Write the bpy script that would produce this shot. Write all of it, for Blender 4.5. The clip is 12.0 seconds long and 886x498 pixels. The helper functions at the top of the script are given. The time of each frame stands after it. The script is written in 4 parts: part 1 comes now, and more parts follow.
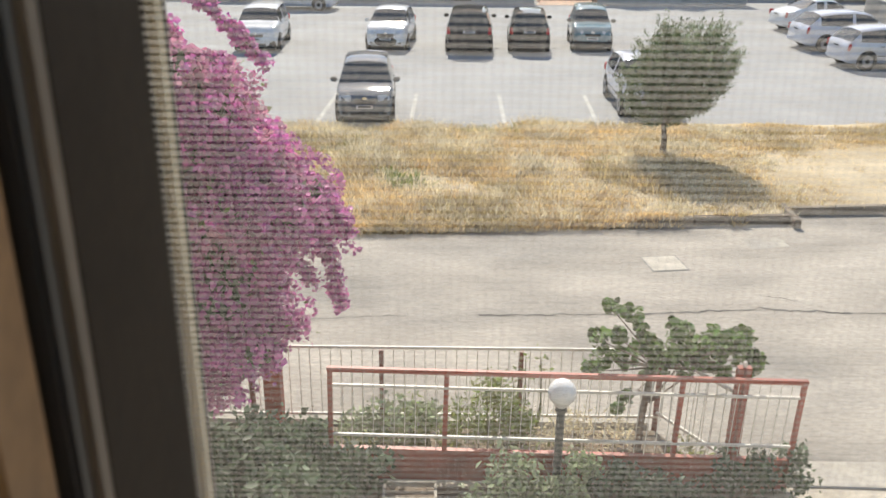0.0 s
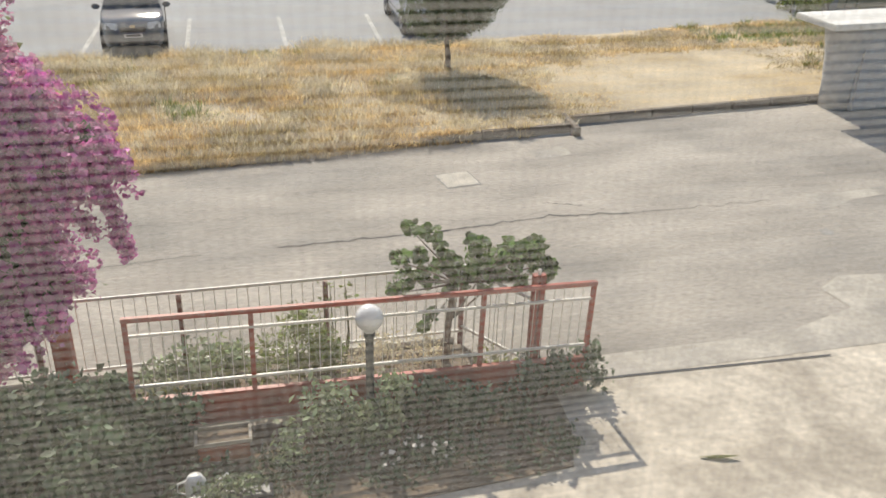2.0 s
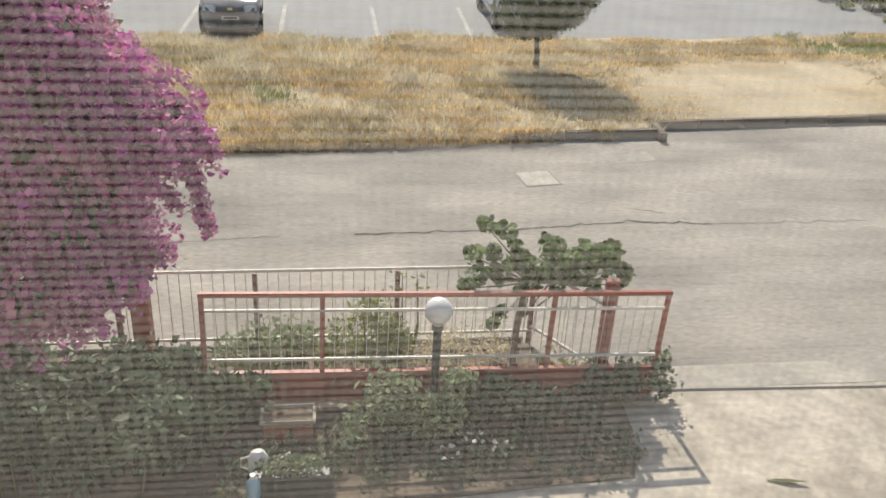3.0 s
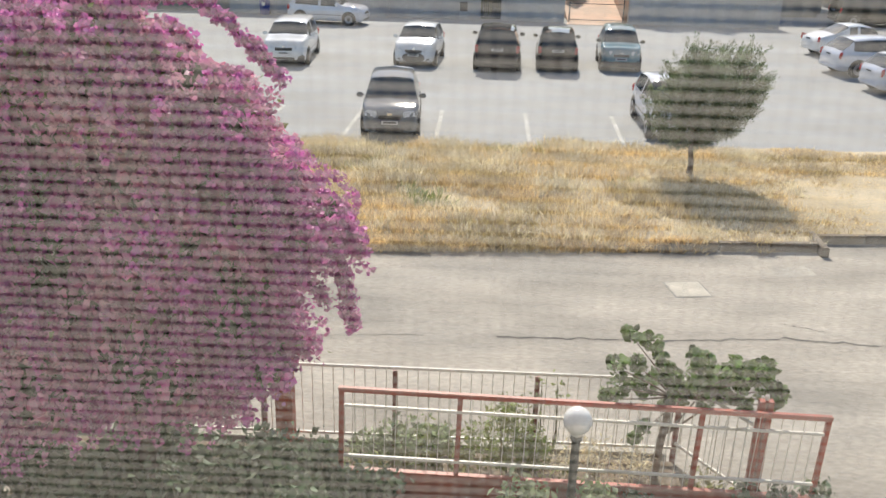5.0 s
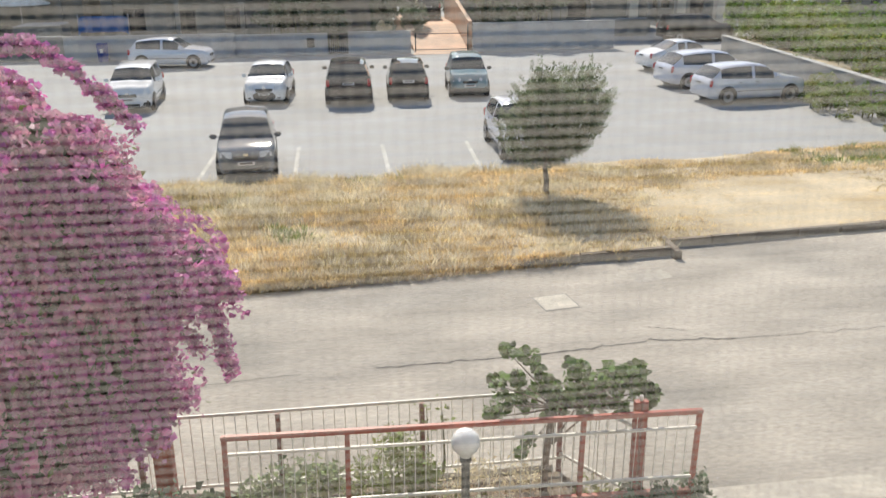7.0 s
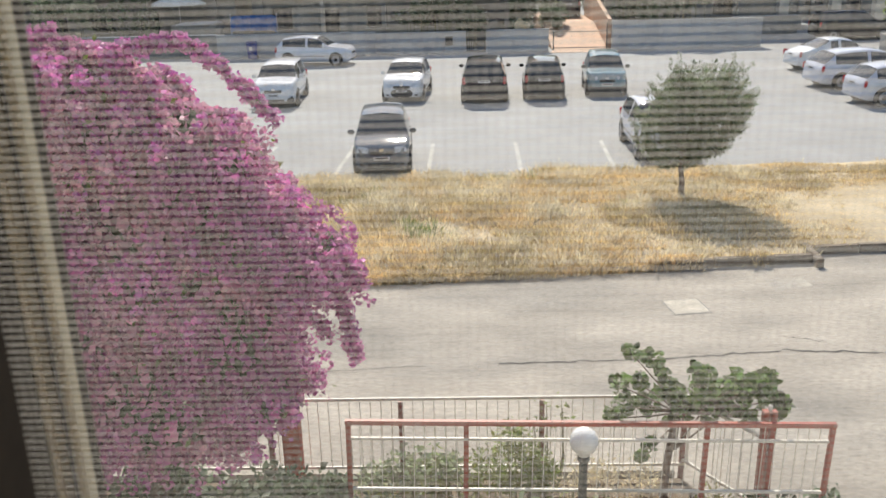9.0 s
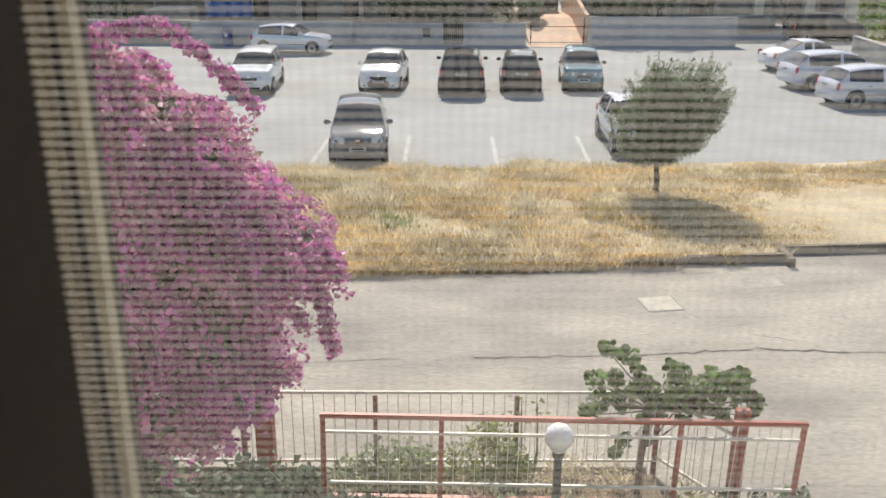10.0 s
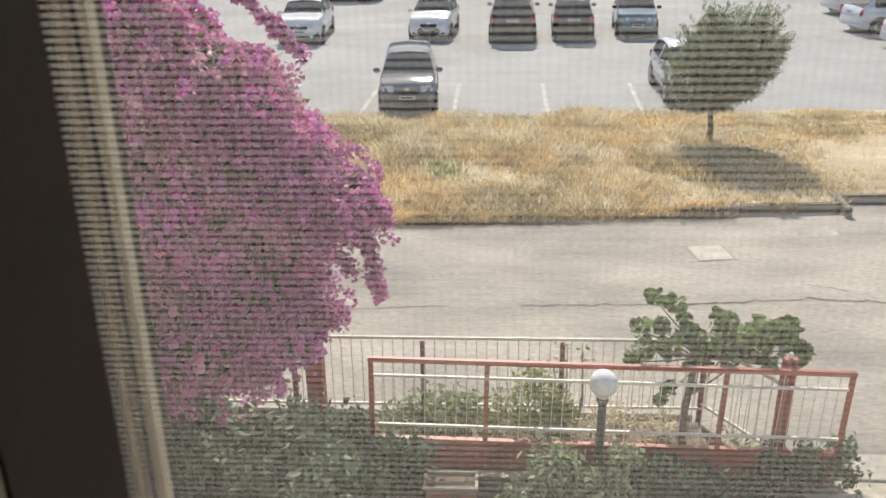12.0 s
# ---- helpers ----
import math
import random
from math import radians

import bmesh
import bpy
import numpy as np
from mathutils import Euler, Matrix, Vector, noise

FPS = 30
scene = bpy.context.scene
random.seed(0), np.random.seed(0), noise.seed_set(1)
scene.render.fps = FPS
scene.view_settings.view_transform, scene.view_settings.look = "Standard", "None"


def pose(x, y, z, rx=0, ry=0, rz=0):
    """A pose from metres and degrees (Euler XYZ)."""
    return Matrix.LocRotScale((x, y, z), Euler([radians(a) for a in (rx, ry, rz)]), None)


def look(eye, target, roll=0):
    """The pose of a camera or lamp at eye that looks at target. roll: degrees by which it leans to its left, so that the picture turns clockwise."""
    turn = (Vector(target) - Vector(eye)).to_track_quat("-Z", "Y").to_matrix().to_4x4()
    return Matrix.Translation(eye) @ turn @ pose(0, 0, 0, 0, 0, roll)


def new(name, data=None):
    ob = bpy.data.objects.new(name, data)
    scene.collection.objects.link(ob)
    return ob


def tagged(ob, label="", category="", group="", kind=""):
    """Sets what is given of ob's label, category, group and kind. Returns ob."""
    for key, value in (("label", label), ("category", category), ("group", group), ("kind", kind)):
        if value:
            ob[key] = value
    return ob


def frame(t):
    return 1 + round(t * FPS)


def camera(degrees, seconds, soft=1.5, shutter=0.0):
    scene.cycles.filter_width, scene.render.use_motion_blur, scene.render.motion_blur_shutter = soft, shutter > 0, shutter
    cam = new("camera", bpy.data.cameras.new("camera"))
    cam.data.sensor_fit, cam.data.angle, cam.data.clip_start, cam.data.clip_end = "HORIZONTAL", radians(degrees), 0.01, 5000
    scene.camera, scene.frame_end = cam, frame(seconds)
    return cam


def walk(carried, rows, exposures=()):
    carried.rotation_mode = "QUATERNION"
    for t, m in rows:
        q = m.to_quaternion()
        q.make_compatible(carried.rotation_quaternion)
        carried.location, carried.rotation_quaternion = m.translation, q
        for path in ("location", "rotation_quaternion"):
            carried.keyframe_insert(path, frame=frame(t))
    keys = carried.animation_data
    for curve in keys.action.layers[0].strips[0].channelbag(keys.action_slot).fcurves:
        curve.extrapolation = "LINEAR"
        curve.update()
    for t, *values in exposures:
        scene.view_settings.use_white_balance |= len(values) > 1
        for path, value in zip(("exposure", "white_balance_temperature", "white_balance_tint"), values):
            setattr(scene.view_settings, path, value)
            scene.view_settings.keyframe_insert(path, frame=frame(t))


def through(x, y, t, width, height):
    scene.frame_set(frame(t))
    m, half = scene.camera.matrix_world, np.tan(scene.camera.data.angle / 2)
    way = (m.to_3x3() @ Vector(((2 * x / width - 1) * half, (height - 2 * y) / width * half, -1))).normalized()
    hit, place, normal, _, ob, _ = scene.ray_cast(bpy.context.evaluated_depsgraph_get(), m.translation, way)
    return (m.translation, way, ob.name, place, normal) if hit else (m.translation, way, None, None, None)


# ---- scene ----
cam = camera(53.03, 12.0)
cam.data.dof.use_dof, cam.data.dof.focus_distance, cam.data.dof.aperture_fstop = True, 18.0, 13.5     # the insect screen lies close and soft
PATH = [
    (0, pose(-0.038, -0.070, 6, 67.773, -0.568, 0.297)),
    (0.5, pose(-0.020, 0.075, 6, 68.374, -0.958, -2.935)),
    (1, pose(-0.015, 0.085, 6, 68.946, 0.297, -4.905)),
    (1.5, pose(-0.040, 0.030, 6, 68.048, 1.327, -10.527)),
    (2, pose(-0.020, 0.050, 6, 63.039, -1.475, -13.534)),
    (2.5, pose(-0.010, 0.060, 6, 60.627, -2.844, -10.813)),
    (2.7, pose(-0.005, 0.060, 6, 61.312, -2.296, -8.350)),
    (4.3, pose(0.010, 0.050, 6, 64.804, -3.772, -5.776)),
    (4.5, pose(0.020, 0.065, 6, 65.724, -3.190, -2.042)),
    (5, pose(0.030, 0.080, 6, 68.752, -1.461, 2.333)),
    (5.5, pose(-0.000, 0.075, 6, 70.112, -0.544, -2.645)),
    (6, pose(-0.020, 0.050, 6, 71.039, -0.050, -5.116)),
    (6.5, pose(-0.025, 0.050, 6, 71.504, 0.508, -7.240)),
    (7, pose(-0.025, 0.050, 6, 70.860, 0.487, -7.548)),
    (7.5, pose(-0.005, 0.065, 6, 70.912, 0.206, -4.038)),
    (7.7, pose(0.005, 0.060, 6, 71.370, 0.107, -1.563)),
    (9.5, pose(0.038, -0.060, 6, 70.609, 1.422, 1.168)),
    (10, pose(-0.030, 0.010, 6, 70.371, -0.236, -0.221)),
    (10.5, pose(-0.001, 0.010, 6, 70.290, -0.032, -1.289)),
    (11, pose(-0.004, -0.010, 6, 70.384, 0.809, -0.864)),
    (11.5, pose(0.019, -0.060, 6, 69.121, 0.815, 0.704)),
    (12, pose(0.021, -0.060, 6, 67.146, 0.798, 2.916)),
]
walk(cam, PATH, exposures=((0, 0.52, 6880, 9), (1.5, 0.48, 6880, 9), (2.0, 0.26, 6930, 9), (2.7, 0.2, 6930, 9), (4.5, 0.28, 6880, 9), (5.0, 0.42, 6880, 9), (12, 0.43, 6880, 9)))

# ---- light ----
SUN_EL, SUN_AZ = radians(42), radians(-3)      # the sun stands beyond the car park, nearly straight ahead
world = bpy.data.worlds.new("sky")
scene.world = world
world.use_nodes = True
wn = world.node_tree.nodes
sky = wn.new("ShaderNodeTexSky")
sky.sky_type = "NISHITA"
sky.sun_disc = False
sky.sun_elevation = SUN_EL
sky.sun_rotation = SUN_AZ
wn["Background"].inputs["Strength"].default_value = 0.13
world.node_tree.links.new(sky.outputs["Color"], wn["Background"].inputs["Color"])
sun = new("sun", bpy.data.lights.new("sun", "SUN"))
sun.data.energy, sun.data.angle, sun.data.color = 4.2, radians(0.6), (1.0, 0.95, 0.87)
sun_dir = Vector((math.sin(SUN_AZ) * math.cos(SUN_EL), math.cos(SUN_AZ) * math.cos(SUN_EL), math.sin(SUN_EL)))
sun.matrix_world = look(sun_dir * 60, (0, 0, 0))


# ---- materials ----
def material(name, color, rough=0.7, metal=0.0, vary=0.15, scale=3.0, fine=40.0, bump=0.0, bump_scale=60.0,
             second=None, second_amount=0.5, per_object=0.0, per_island=0.0, coat=0.0, spec=0.5, hue=0.0, stretch=None):
    m = bpy.data.materials.new(name)
    m.use_nodes = True
    nt = m.node_tree
    n, l = nt.nodes, nt.links
    b = n["Principled BSDF"]
    b.inputs["Roughness"].default_value = rough
    b.inputs["Metallic"].default_value = metal
    b.inputs["Coat Weight"].default_value = coat
    b.inputs["Coat Roughness"].default_value = 0.08
    b.inputs["Specular IOR Level"].default_value = spec
    co = n.new("ShaderNodeTexCoord").outputs["Object"]
    if stretch:     # marks drawn out along one way
        mp = n.new("ShaderNodeMapping")
        mp.inputs["Scale"].default_value = stretch
        l.new(co, mp.inputs["Vector"])
        co = mp.outputs["Vector"]
    col = None
    rgb = n.new("ShaderNodeRGB")
    rgb.outputs[0].default_value = (*color, 1)
    col = rgb.outputs[0]

    def tex(s, detail=4.0):
        t = n.new("ShaderNodeTexNoise")
        t.inputs["Scale"].default_value = s
        t.inputs["Detail"].default_value = detail
        l.new(co, t.inputs["Vector"])
        return t.outputs["Fac"]

    def span(fac, lo, hi, a, bb):
        r = n.new("ShaderNodeMapRange")
        r.inputs["From Min"].default_value, r.inputs["From Max"].default_value = lo, hi
        r.inputs["To Min"].default_value, r.inputs["To Max"].default_value = a, bb
        l.new(fac, r.inputs["Value"])
        return r.outputs["Result"]

    if second:
        mix = n.new("ShaderNodeMix")
        mix.data_type = "RGBA"
        l.new(span(tex(scale * 0.6, 6), 0.62 - second_amount * 0.3, 0.78 - second_amount * 0.3, 0, 1), mix.inputs["Factor"])
        l.new(col, mix.inputs["A"])
        mix.inputs["B"].default_value = (*second, 1)
        col = mix.outputs["Result"]
    hsv = n.new("ShaderNodeHueSaturation")
    l.new(col, hsv.inputs["Color"])
    value = span(tex(scale), 0.3, 0.7, 1 - vary, 1 + vary)
    mul = n.new("ShaderNodeMath")
    mul.operation = "MULTIPLY"
    l.new(value, mul.inputs[0])
    l.new(span(tex(fine, 2), 0.3, 0.7, 1 - vary * 0.7, 1 + vary * 0.7), mul.inputs[1])
    value = mul.outputs[0]
    rnd = None
    if per_object:
        rnd, amount = n.new("ShaderNodeObjectInfo").outputs["Random"], per_object
    if per_island:
        rnd, amount = n.new("ShaderNodeNewGeometry").outputs["Random Per Island"], per_island
    if rnd:
        mul2 = n.new("ShaderNodeMath")
        mul2.operation = "MULTIPLY"
        l.new(value, mul2.inputs[0])
        l.new(span(rnd, 0, 1, 1 - amount, 1 + amount), mul2.inputs[1])
        value = mul2.outputs[0]
        if hue:
            l.new(span(rnd, 0, 1, 0.5 - hue, 0.5 + hue), hsv.inputs["Hue"])
    l.new(value, hsv.inputs["Value"])
    l.new(hsv.outputs["Color"], b.inputs["Base Color"])
    if bump:
        bp = n.new("ShaderNodeBump")
        bp.inputs["Strength"].default_value = bump
        bp.inputs["Distance"].default_value = 0.02
        l.new(tex(bump_scale, 6), bp.inputs["Height"])
        l.new(bp.outputs["Normal"], b.inputs["Normal"])
    m["base"] = b.name
    return m


def leafy(name, color, per_island=0.35, hue=0.02, through=0.45, rough=0.55, second=None, scale=1.2, second_amount=0.5):
    """A leaf or petal: part of the light passes through it."""
    m = material(name, color, rough=rough, vary=0.15, scale=scale, fine=9, per_island=per_island, hue=hue, second=second, second_amount=second_amount, spec=0.35)
    n, l = m.node_tree.nodes, m.node_tree.links
    b = n["Principled BSDF"]
    src = b.inputs["Base Color"].links[0].from_socket
    tr = n.new("ShaderNodeBsdfTranslucent")
    l.new(src, tr.inputs["Color"])
    mix = n.new("ShaderNodeMixShader")
    mix.inputs["Fac"].default_value = through
    l.new(b.outputs[0], mix.inputs[1])
    l.new(tr.outputs[0], mix.inputs[2])
    l.new(mix.outputs[0], n["Material Output"].inputs["Surface"])
    return m


M_ASPHALT_LOT = material("lot_asphalt", (0.31, 0.315, 0.31), 0.9, vary=0.14, scale=0.25, fine=30, bump=0.25, bump_scale=40, second=(0.285, 0.285, 0.28))
M_ROAD = material("road_asphalt", (0.352, 0.318, 0.27), 0.9, vary=0.26, scale=0.8, fine=18, bump=0.55, bump_scale=30, second=(0.255, 0.235, 0.205), second_amount=0.5, stretch=(0.5, 1.1, 1))
M_CONCRETE = material("driveway_concrete", (0.51, 0.455, 0.37), 0.9, vary=0.26, scale=1.5, fine=9, bump=0.35, bump_scale=25, second=(0.34, 0.3, 0.24))
M_PALE = material("pale_concrete", (0.42, 0.385, 0.325), 0.9, vary=0.2, scale=1.6, fine=12, bump=0.3, second=(0.33, 0.305, 0.265))
M_SOIL = material("dry_soil", (0.51, 0.42, 0.28), 0.95, vary=0.2, scale=0.5, fine=14, bump=0.5, bump_scale=18, second=(0.4, 0.31, 0.18))
M_SOIL_AND_SHADE = material("bed_soil_and_shade", (0.17, 0.13, 0.09), 0.95, vary=0.3, scale=4, fine=30, bump=0.6, bump_scale=20)
M_KERB = material("kerb_stone", (0.2, 0.16, 0.12), 0.9, vary=0.25, scale=3, fine=30, bump=0.4, per_object=0.12)
M_STRAW = leafy("dry_grass", (0.67, 0.51, 0.28), per_island=0.45, hue=0.014, through=0.5, rough=0.7, second=(0.4, 0.32, 0.17), scale=0.8, second_amount=0.55)
M_STRAW_PALE = leafy("pale_dry_grass", (0.74, 0.66, 0.47), per_island=0.2, hue=0.01, through=0.5, rough=0.7)
M_WEED = leafy("green_weed", (0.24, 0.28, 0.09), per_island=0.35, hue=0.03, second=(0.26, 0.24, 0.09), scale=0.8)
M_LINE = material("line_paint", (0.44, 0.435, 0.41), 0.8, vary=0.25, scale=5, fine=40, second=(0.4, 0.39, 0.36))
M_CRACK = material("tar_crack", (0.07, 0.065, 0.06), 0.95)
M_RED = material("red_paint", (0.36, 0.085, 0.055), 0.5, vary=0.15, scale=4, fine=50, bump=0.1, second=(0.27, 0.07, 0.045), second_amount=0.3)
M_REDBROWN = material("brown_red_paint", (0.2, 0.06, 0.045), 0.55, vary=0.2, scale=5)
M_WHITE = material("white_paint", (0.74, 0.71, 0.64), 0.5, vary=0.1, scale=5, second=(0.6, 0.55, 0.46), second_amount=0.2)
M_BRICK = material("red_plaster", (0.42, 0.09, 0.055), 0.8, vary=0.2, scale=5, bump=0.3)
M_WALL = material("grey_plaster", (0.42, 0.42, 0.42), 0.9, vary=0.14, scale=0.8, fine=10, bump=0.2, second=(0.33, 0.33, 0.34))
M_WALL_DIM = material("dim_concrete", (0.28, 0.28, 0.275), 0.9, vary=0.18, scale=0.9, fine=12, bump=0.2, second=(0.22, 0.22, 0.215))
# dark tone for weathered walls; on the houses it stands for shade
M_WALL_DARK = material("weathered_shaded_plaster", (0.26, 0.25, 0.23), 0.9, vary=0.2, scale=0.5, fine=8, second=(0.17, 0.17, 0.16))
M_CREAM = material("cream_plaster", (0.55, 0.5, 0.42), 0.9, vary=0.12, scale=0.7, fine=9, bump=0.15)
M_LID = material("cast_concrete", (0.475, 0.435, 0.365), 0.9, vary=0.15, scale=4, fine=20, bump=0.3)
M_PEACH = material("peach_paving", (0.6, 0.4, 0.28), 0.85, vary=0.12, scale=1.2, fine=12)
M_ROOF = material("roof_tile", (0.32, 0.16, 0.1), 0.85, vary=0.25, scale=2, fine=14, bump=0.3)
M_DARKGLASS = material("window_glass", (0.03, 0.035, 0.04), 0.08, vary=0.1, spec=0.8)
M_CARGLASS = material("car_glass", (0.035, 0.045, 0.055), 0.05, vary=0.05, spec=0.4)
M_TYRE = material("tyre_rubber", (0.025, 0.025, 0.025), 0.85, vary=0.2)
M_TRIM = material("black_trim", (0.03, 0.03, 0.032), 0.6, vary=0.15)
M_RIM = material("alloy_rim", (0.3, 0.3, 0.32), 0.4, metal=0.7, vary=0.1)
M_LAMP = material("headlamp_lens", (0.62, 0.65, 0.68), 0.25, metal=0.0, vary=0.1, spec=0.9)
M_TAIL = material("tail_lamp", (0.5, 0.03, 0.04), 0.2, vary=0.1)
M_PLATE = material("plate", (0.6, 0.61, 0.63), 0.5, vary=0.05)
M_INK = material("ink", (0.05, 0.05, 0.06), 0.6)
M_CHROME = material("chrome", (0.8, 0.8, 0.82), 0.15, metal=1.0, vary=0.05)
M_BARK = material("olive_bark", (0.17, 0.13, 0.1), 0.95, vary=0.35, scale=8, fine=50, bump=0.8, bump_scale=30)
M_TWIG = material("green_twig", (0.16, 0.15, 0.07), 0.85, vary=0.3, scale=6)
M_OLIVE = leafy("olive_leaf", (0.135, 0.175, 0.09), per_island=0.5, hue=0.015, through=0.42, second=(0.22, 0.27, 0.16), scale=2.5)
M_FIG = leafy("broad_leaf", (0.13, 0.19, 0.065), per_island=0.65, hue=0.02, through=0.45)
M_SHRUB = leafy("shrub_leaf", (0.12, 0.16, 0.092), per_island=0.45, hue=0.025, through=0.3)
M_PALESHRUB = leafy("grey_green_leaf", (0.3, 0.35, 0.2), per_island=0.45, hue=0.02, through=0.3)
M_HEDGE = leafy("hedge_leaf", (0.13, 0.21, 0.035), per_island=0.4, hue=0.025, through=0.4, second=(0.26, 0.29, 0.06), scale=0.9)
# pink is darkened for the shaded face, the magenta copy brightened for lit tops
M_BRACT = leafy("pink_bract", (0.52, 0.175, 0.385), per_island=0.3, hue=0.012, through=0.3, second=(0.72, 0.41, 0.5), scale=1.6, second_amount=0.5)
M_BRACT_LIT = leafy("lit_magenta_bract", (0.72, 0.24, 0.56), per_island=0.3, hue=0.015, through=0.25)
M_BOUGLEAF = leafy("vine_leaf", (0.15, 0.18, 0.05), per_island=0.4, hue=0.03, through=0.4)
M_TERRA = material("terracotta", (0.42, 0.15, 0.09), 0.85, vary=0.2, scale=6, second=(0.5, 0.3, 0.22), second_amount=0.3)
M_BLUE = material("blue_plastic", (0.02, 0.05, 0.24), 0.45, vary=0.1)
M_TARP = material("blue_tarp", (0.05, 0.19, 0.5), 0.6, vary=0.15, scale=3, bump=0.3)
M_GLOBE = material("opal_globe", (0.82, 0.82, 0.8), 0.25, vary=0.05)
M_POLE = material("dark_green_metal", (0.06, 0.065, 0.06), 0.5, vary=0.15)
M_BLACK = material("black_metal", (0.02, 0.02, 0.022), 0.5)
M_FRAME = material("brown_aluminium", (0.036, 0.028, 0.021), 0.7, spec=0.1, vary=0.12, scale=12, fine=120)
M_FRAME_IN = material("inner_wood", (0.24, 0.14, 0.062), 0.6, vary=0.2, scale=10, fine=80)
M_GUIDE = material("beige_aluminium", (0.46, 0.4, 0.27), 0.5, vary=0.1, scale=15)
M_FRAME_LIT = material("lit_brown_edge", (0.13, 0.105, 0.08), 0.5, vary=0.15, scale=12)
M_ROOM = material("room_plaster", (0.8, 0.72, 0.6), 0.9, vary=0.06)
M_FLOORIN = material("room_floor", (0.62, 0.5, 0.38), 0.5, vary=0.15)
M_PLASTIC = material("white_plastic", (0.75, 0.75, 0.72), 0.4, vary=0.08)
M_LIGHTBLUE = material("light_blue_plastic", (0.3, 0.5, 0.65), 0.4, vary=0.08)


def net_material(name, color, clear):
    m = material(name, color, rough=0.7, vary=0.1, scale=40, fine=300)
    n, l = m.node_tree.nodes, m.node_tree.links
    b = n["Principled BSDF"]
    src = b.inputs["Base Color"].links[0].from_socket
    tr = n.new("ShaderNodeBsdfTranslucent")
    l.new(src, tr.inputs["Color"])
    body = n.new("ShaderNodeMixShader")
    body.inputs["Fac"].default_value = 0.5
    l.new(b.outputs[0], body.inputs[1])
    l.new(tr.outputs[0], body.inputs[2])
    open_air = n.new("ShaderNodeBsdfTransparent")
    mix = n.new("ShaderNodeMixShader")
    mix.inputs["Fac"].default_value = clear
    l.new(body.outputs[0], mix.inputs[1])
    l.new(open_air.outputs[0], mix.inputs[2])
    l.new(mix.outputs[0], n["Material Output"].inputs["Surface"])
    return m


M_NET = net_material("net_thread", (0.6, 0.575, 0.535), 0.42)
M_NET_V = net_material("net_cross_thread", (0.56, 0.545, 0.515), 0.66)


# ---- tools ----
def mesh_of(bm, mat, smooth=False):
    me = bpy.data.meshes.new("mesh")
    bm.normal_update()
    bm.to_mesh(me)
    bm.free()
    me.materials.append(mat)
    if smooth:
        me.polygons.foreach_set("use_smooth", [True] * len(me.polygons))
    return me


def part(name, bm, mat=None, parent=None, label="", smooth=False):
    """One mesh object, under parent where one is given. bm: a bmesh or a mesh."""
    me = mesh_of(bm, mat, smooth) if isinstance(bm, bmesh.types.BMesh) else bm
    ob = new(name, me)
    if parent:
        ob.parent = parent
    if label:
        ob["label"] = label
    return ob


def thing(name, label, category, at=None, group="", kind=""):
    ob = new(name)
    if at is not None:
        ob.matrix_basis = at
    return tagged(ob, label, category, group, kind)


def box(size, at=(0, 0, 0), bevel=0.0, bm=None, turn=0.0, segments=2):
    """A box with rounded edges; at: the middle of its underside. Adds to bm where given."""
    own = bmesh.new()
    bmesh.ops.create_cube(own, size=1)
    bmesh.ops.scale(own, vec=size, verts=own.verts)
    if bevel:
        bmesh.ops.bevel(own, geom=own.edges[:], offset=bevel, segments=segments, affect="EDGES")
    bmesh.ops.transform(own, matrix=Matrix.Translation((at[0], at[1], at[2] + size[2] / 2)) @ Matrix.Rotation(turn, 4, "Z"), verts=own.verts)
    if bm is None:
        return own
    me = bpy.data.meshes.new("tmp")
    own.to_mesh(me)
    own.free()
    bm.from_mesh(me)
    bpy.data.meshes.remove(me)
    return bm


def tube(points, radii, sides=7, bm=None, cap=True):
    """A tapered tube along points."""
    bm = bm or bmesh.new()
    rings = []
    pts = [Vector(p) for p in points]
    for i, p in enumerate(pts):
        d = (pts[min(i + 1, len(pts) - 1)] - pts[max(i - 1, 0)]).normalized()
        a = d.cross(Vector((0, 0, 1)) if abs(d.z) < 0.9 else Vector((1, 0, 0))).normalized()
        b = d.cross(a)
        r = radii[i] if hasattr(radii, "__len__") else radii
        rings.append([bm.verts.new(p + (a * math.cos(k * 2 * math.pi / sides) + b * math.sin(k * 2 * math.pi / sides)) * r) for k in range(sides)])
    for r0, r1 in zip(rings, rings[1:]):
        for k in range(sides):
            bm.faces.new((r0[k], r0[(k + 1) % sides], r1[(k + 1) % sides], r1[k]))
    if cap:
        bm.faces.new(rings[0][::-1])
        bm.faces.new(rings[-1])
    bmesh.ops.recalc_face_normals(bm, faces=bm.faces[:])
    return bm


def lathe(profile, sides=20, bm=None, at=(0, 0, 0)):
    bm = bm or bmesh.new()
    rings = [[bm.verts.new((at[0] + r * math.cos(k * 2 * math.pi / sides), at[1] + r * math.sin(k * 2 * math.pi / sides), at[2] + z)) for k in range(sides)] for r, z in profile]
    for r0, r1 in zip(rings, rings[1:]):
        for k in range(sides):
            bm.faces.new((r0[k], r0[(k + 1) % sides], r1[(k + 1) % sides], r1[k]))
    bm.faces.new(rings[0][::-1])
    bm.faces.new(rings[-1])
    return bm


rng = np.random.default_rng(7)


def leaf_mesh(centres, size, mat, aspect=0.5, spread=0.35, up=0.3, out=None, rounded=False, along=None):
    """Many small folded leaves, one quad pair each, turned at random and leaning to out (directions) where given."""
    n = len(centres)
    c = np.asarray(centres)
    nrm = rng.normal(size=(n, 3))
    nrm /= np.linalg.norm(nrm, axis=1)[:, None]
    if out is not None:
        nrm = nrm * 0.75 + out
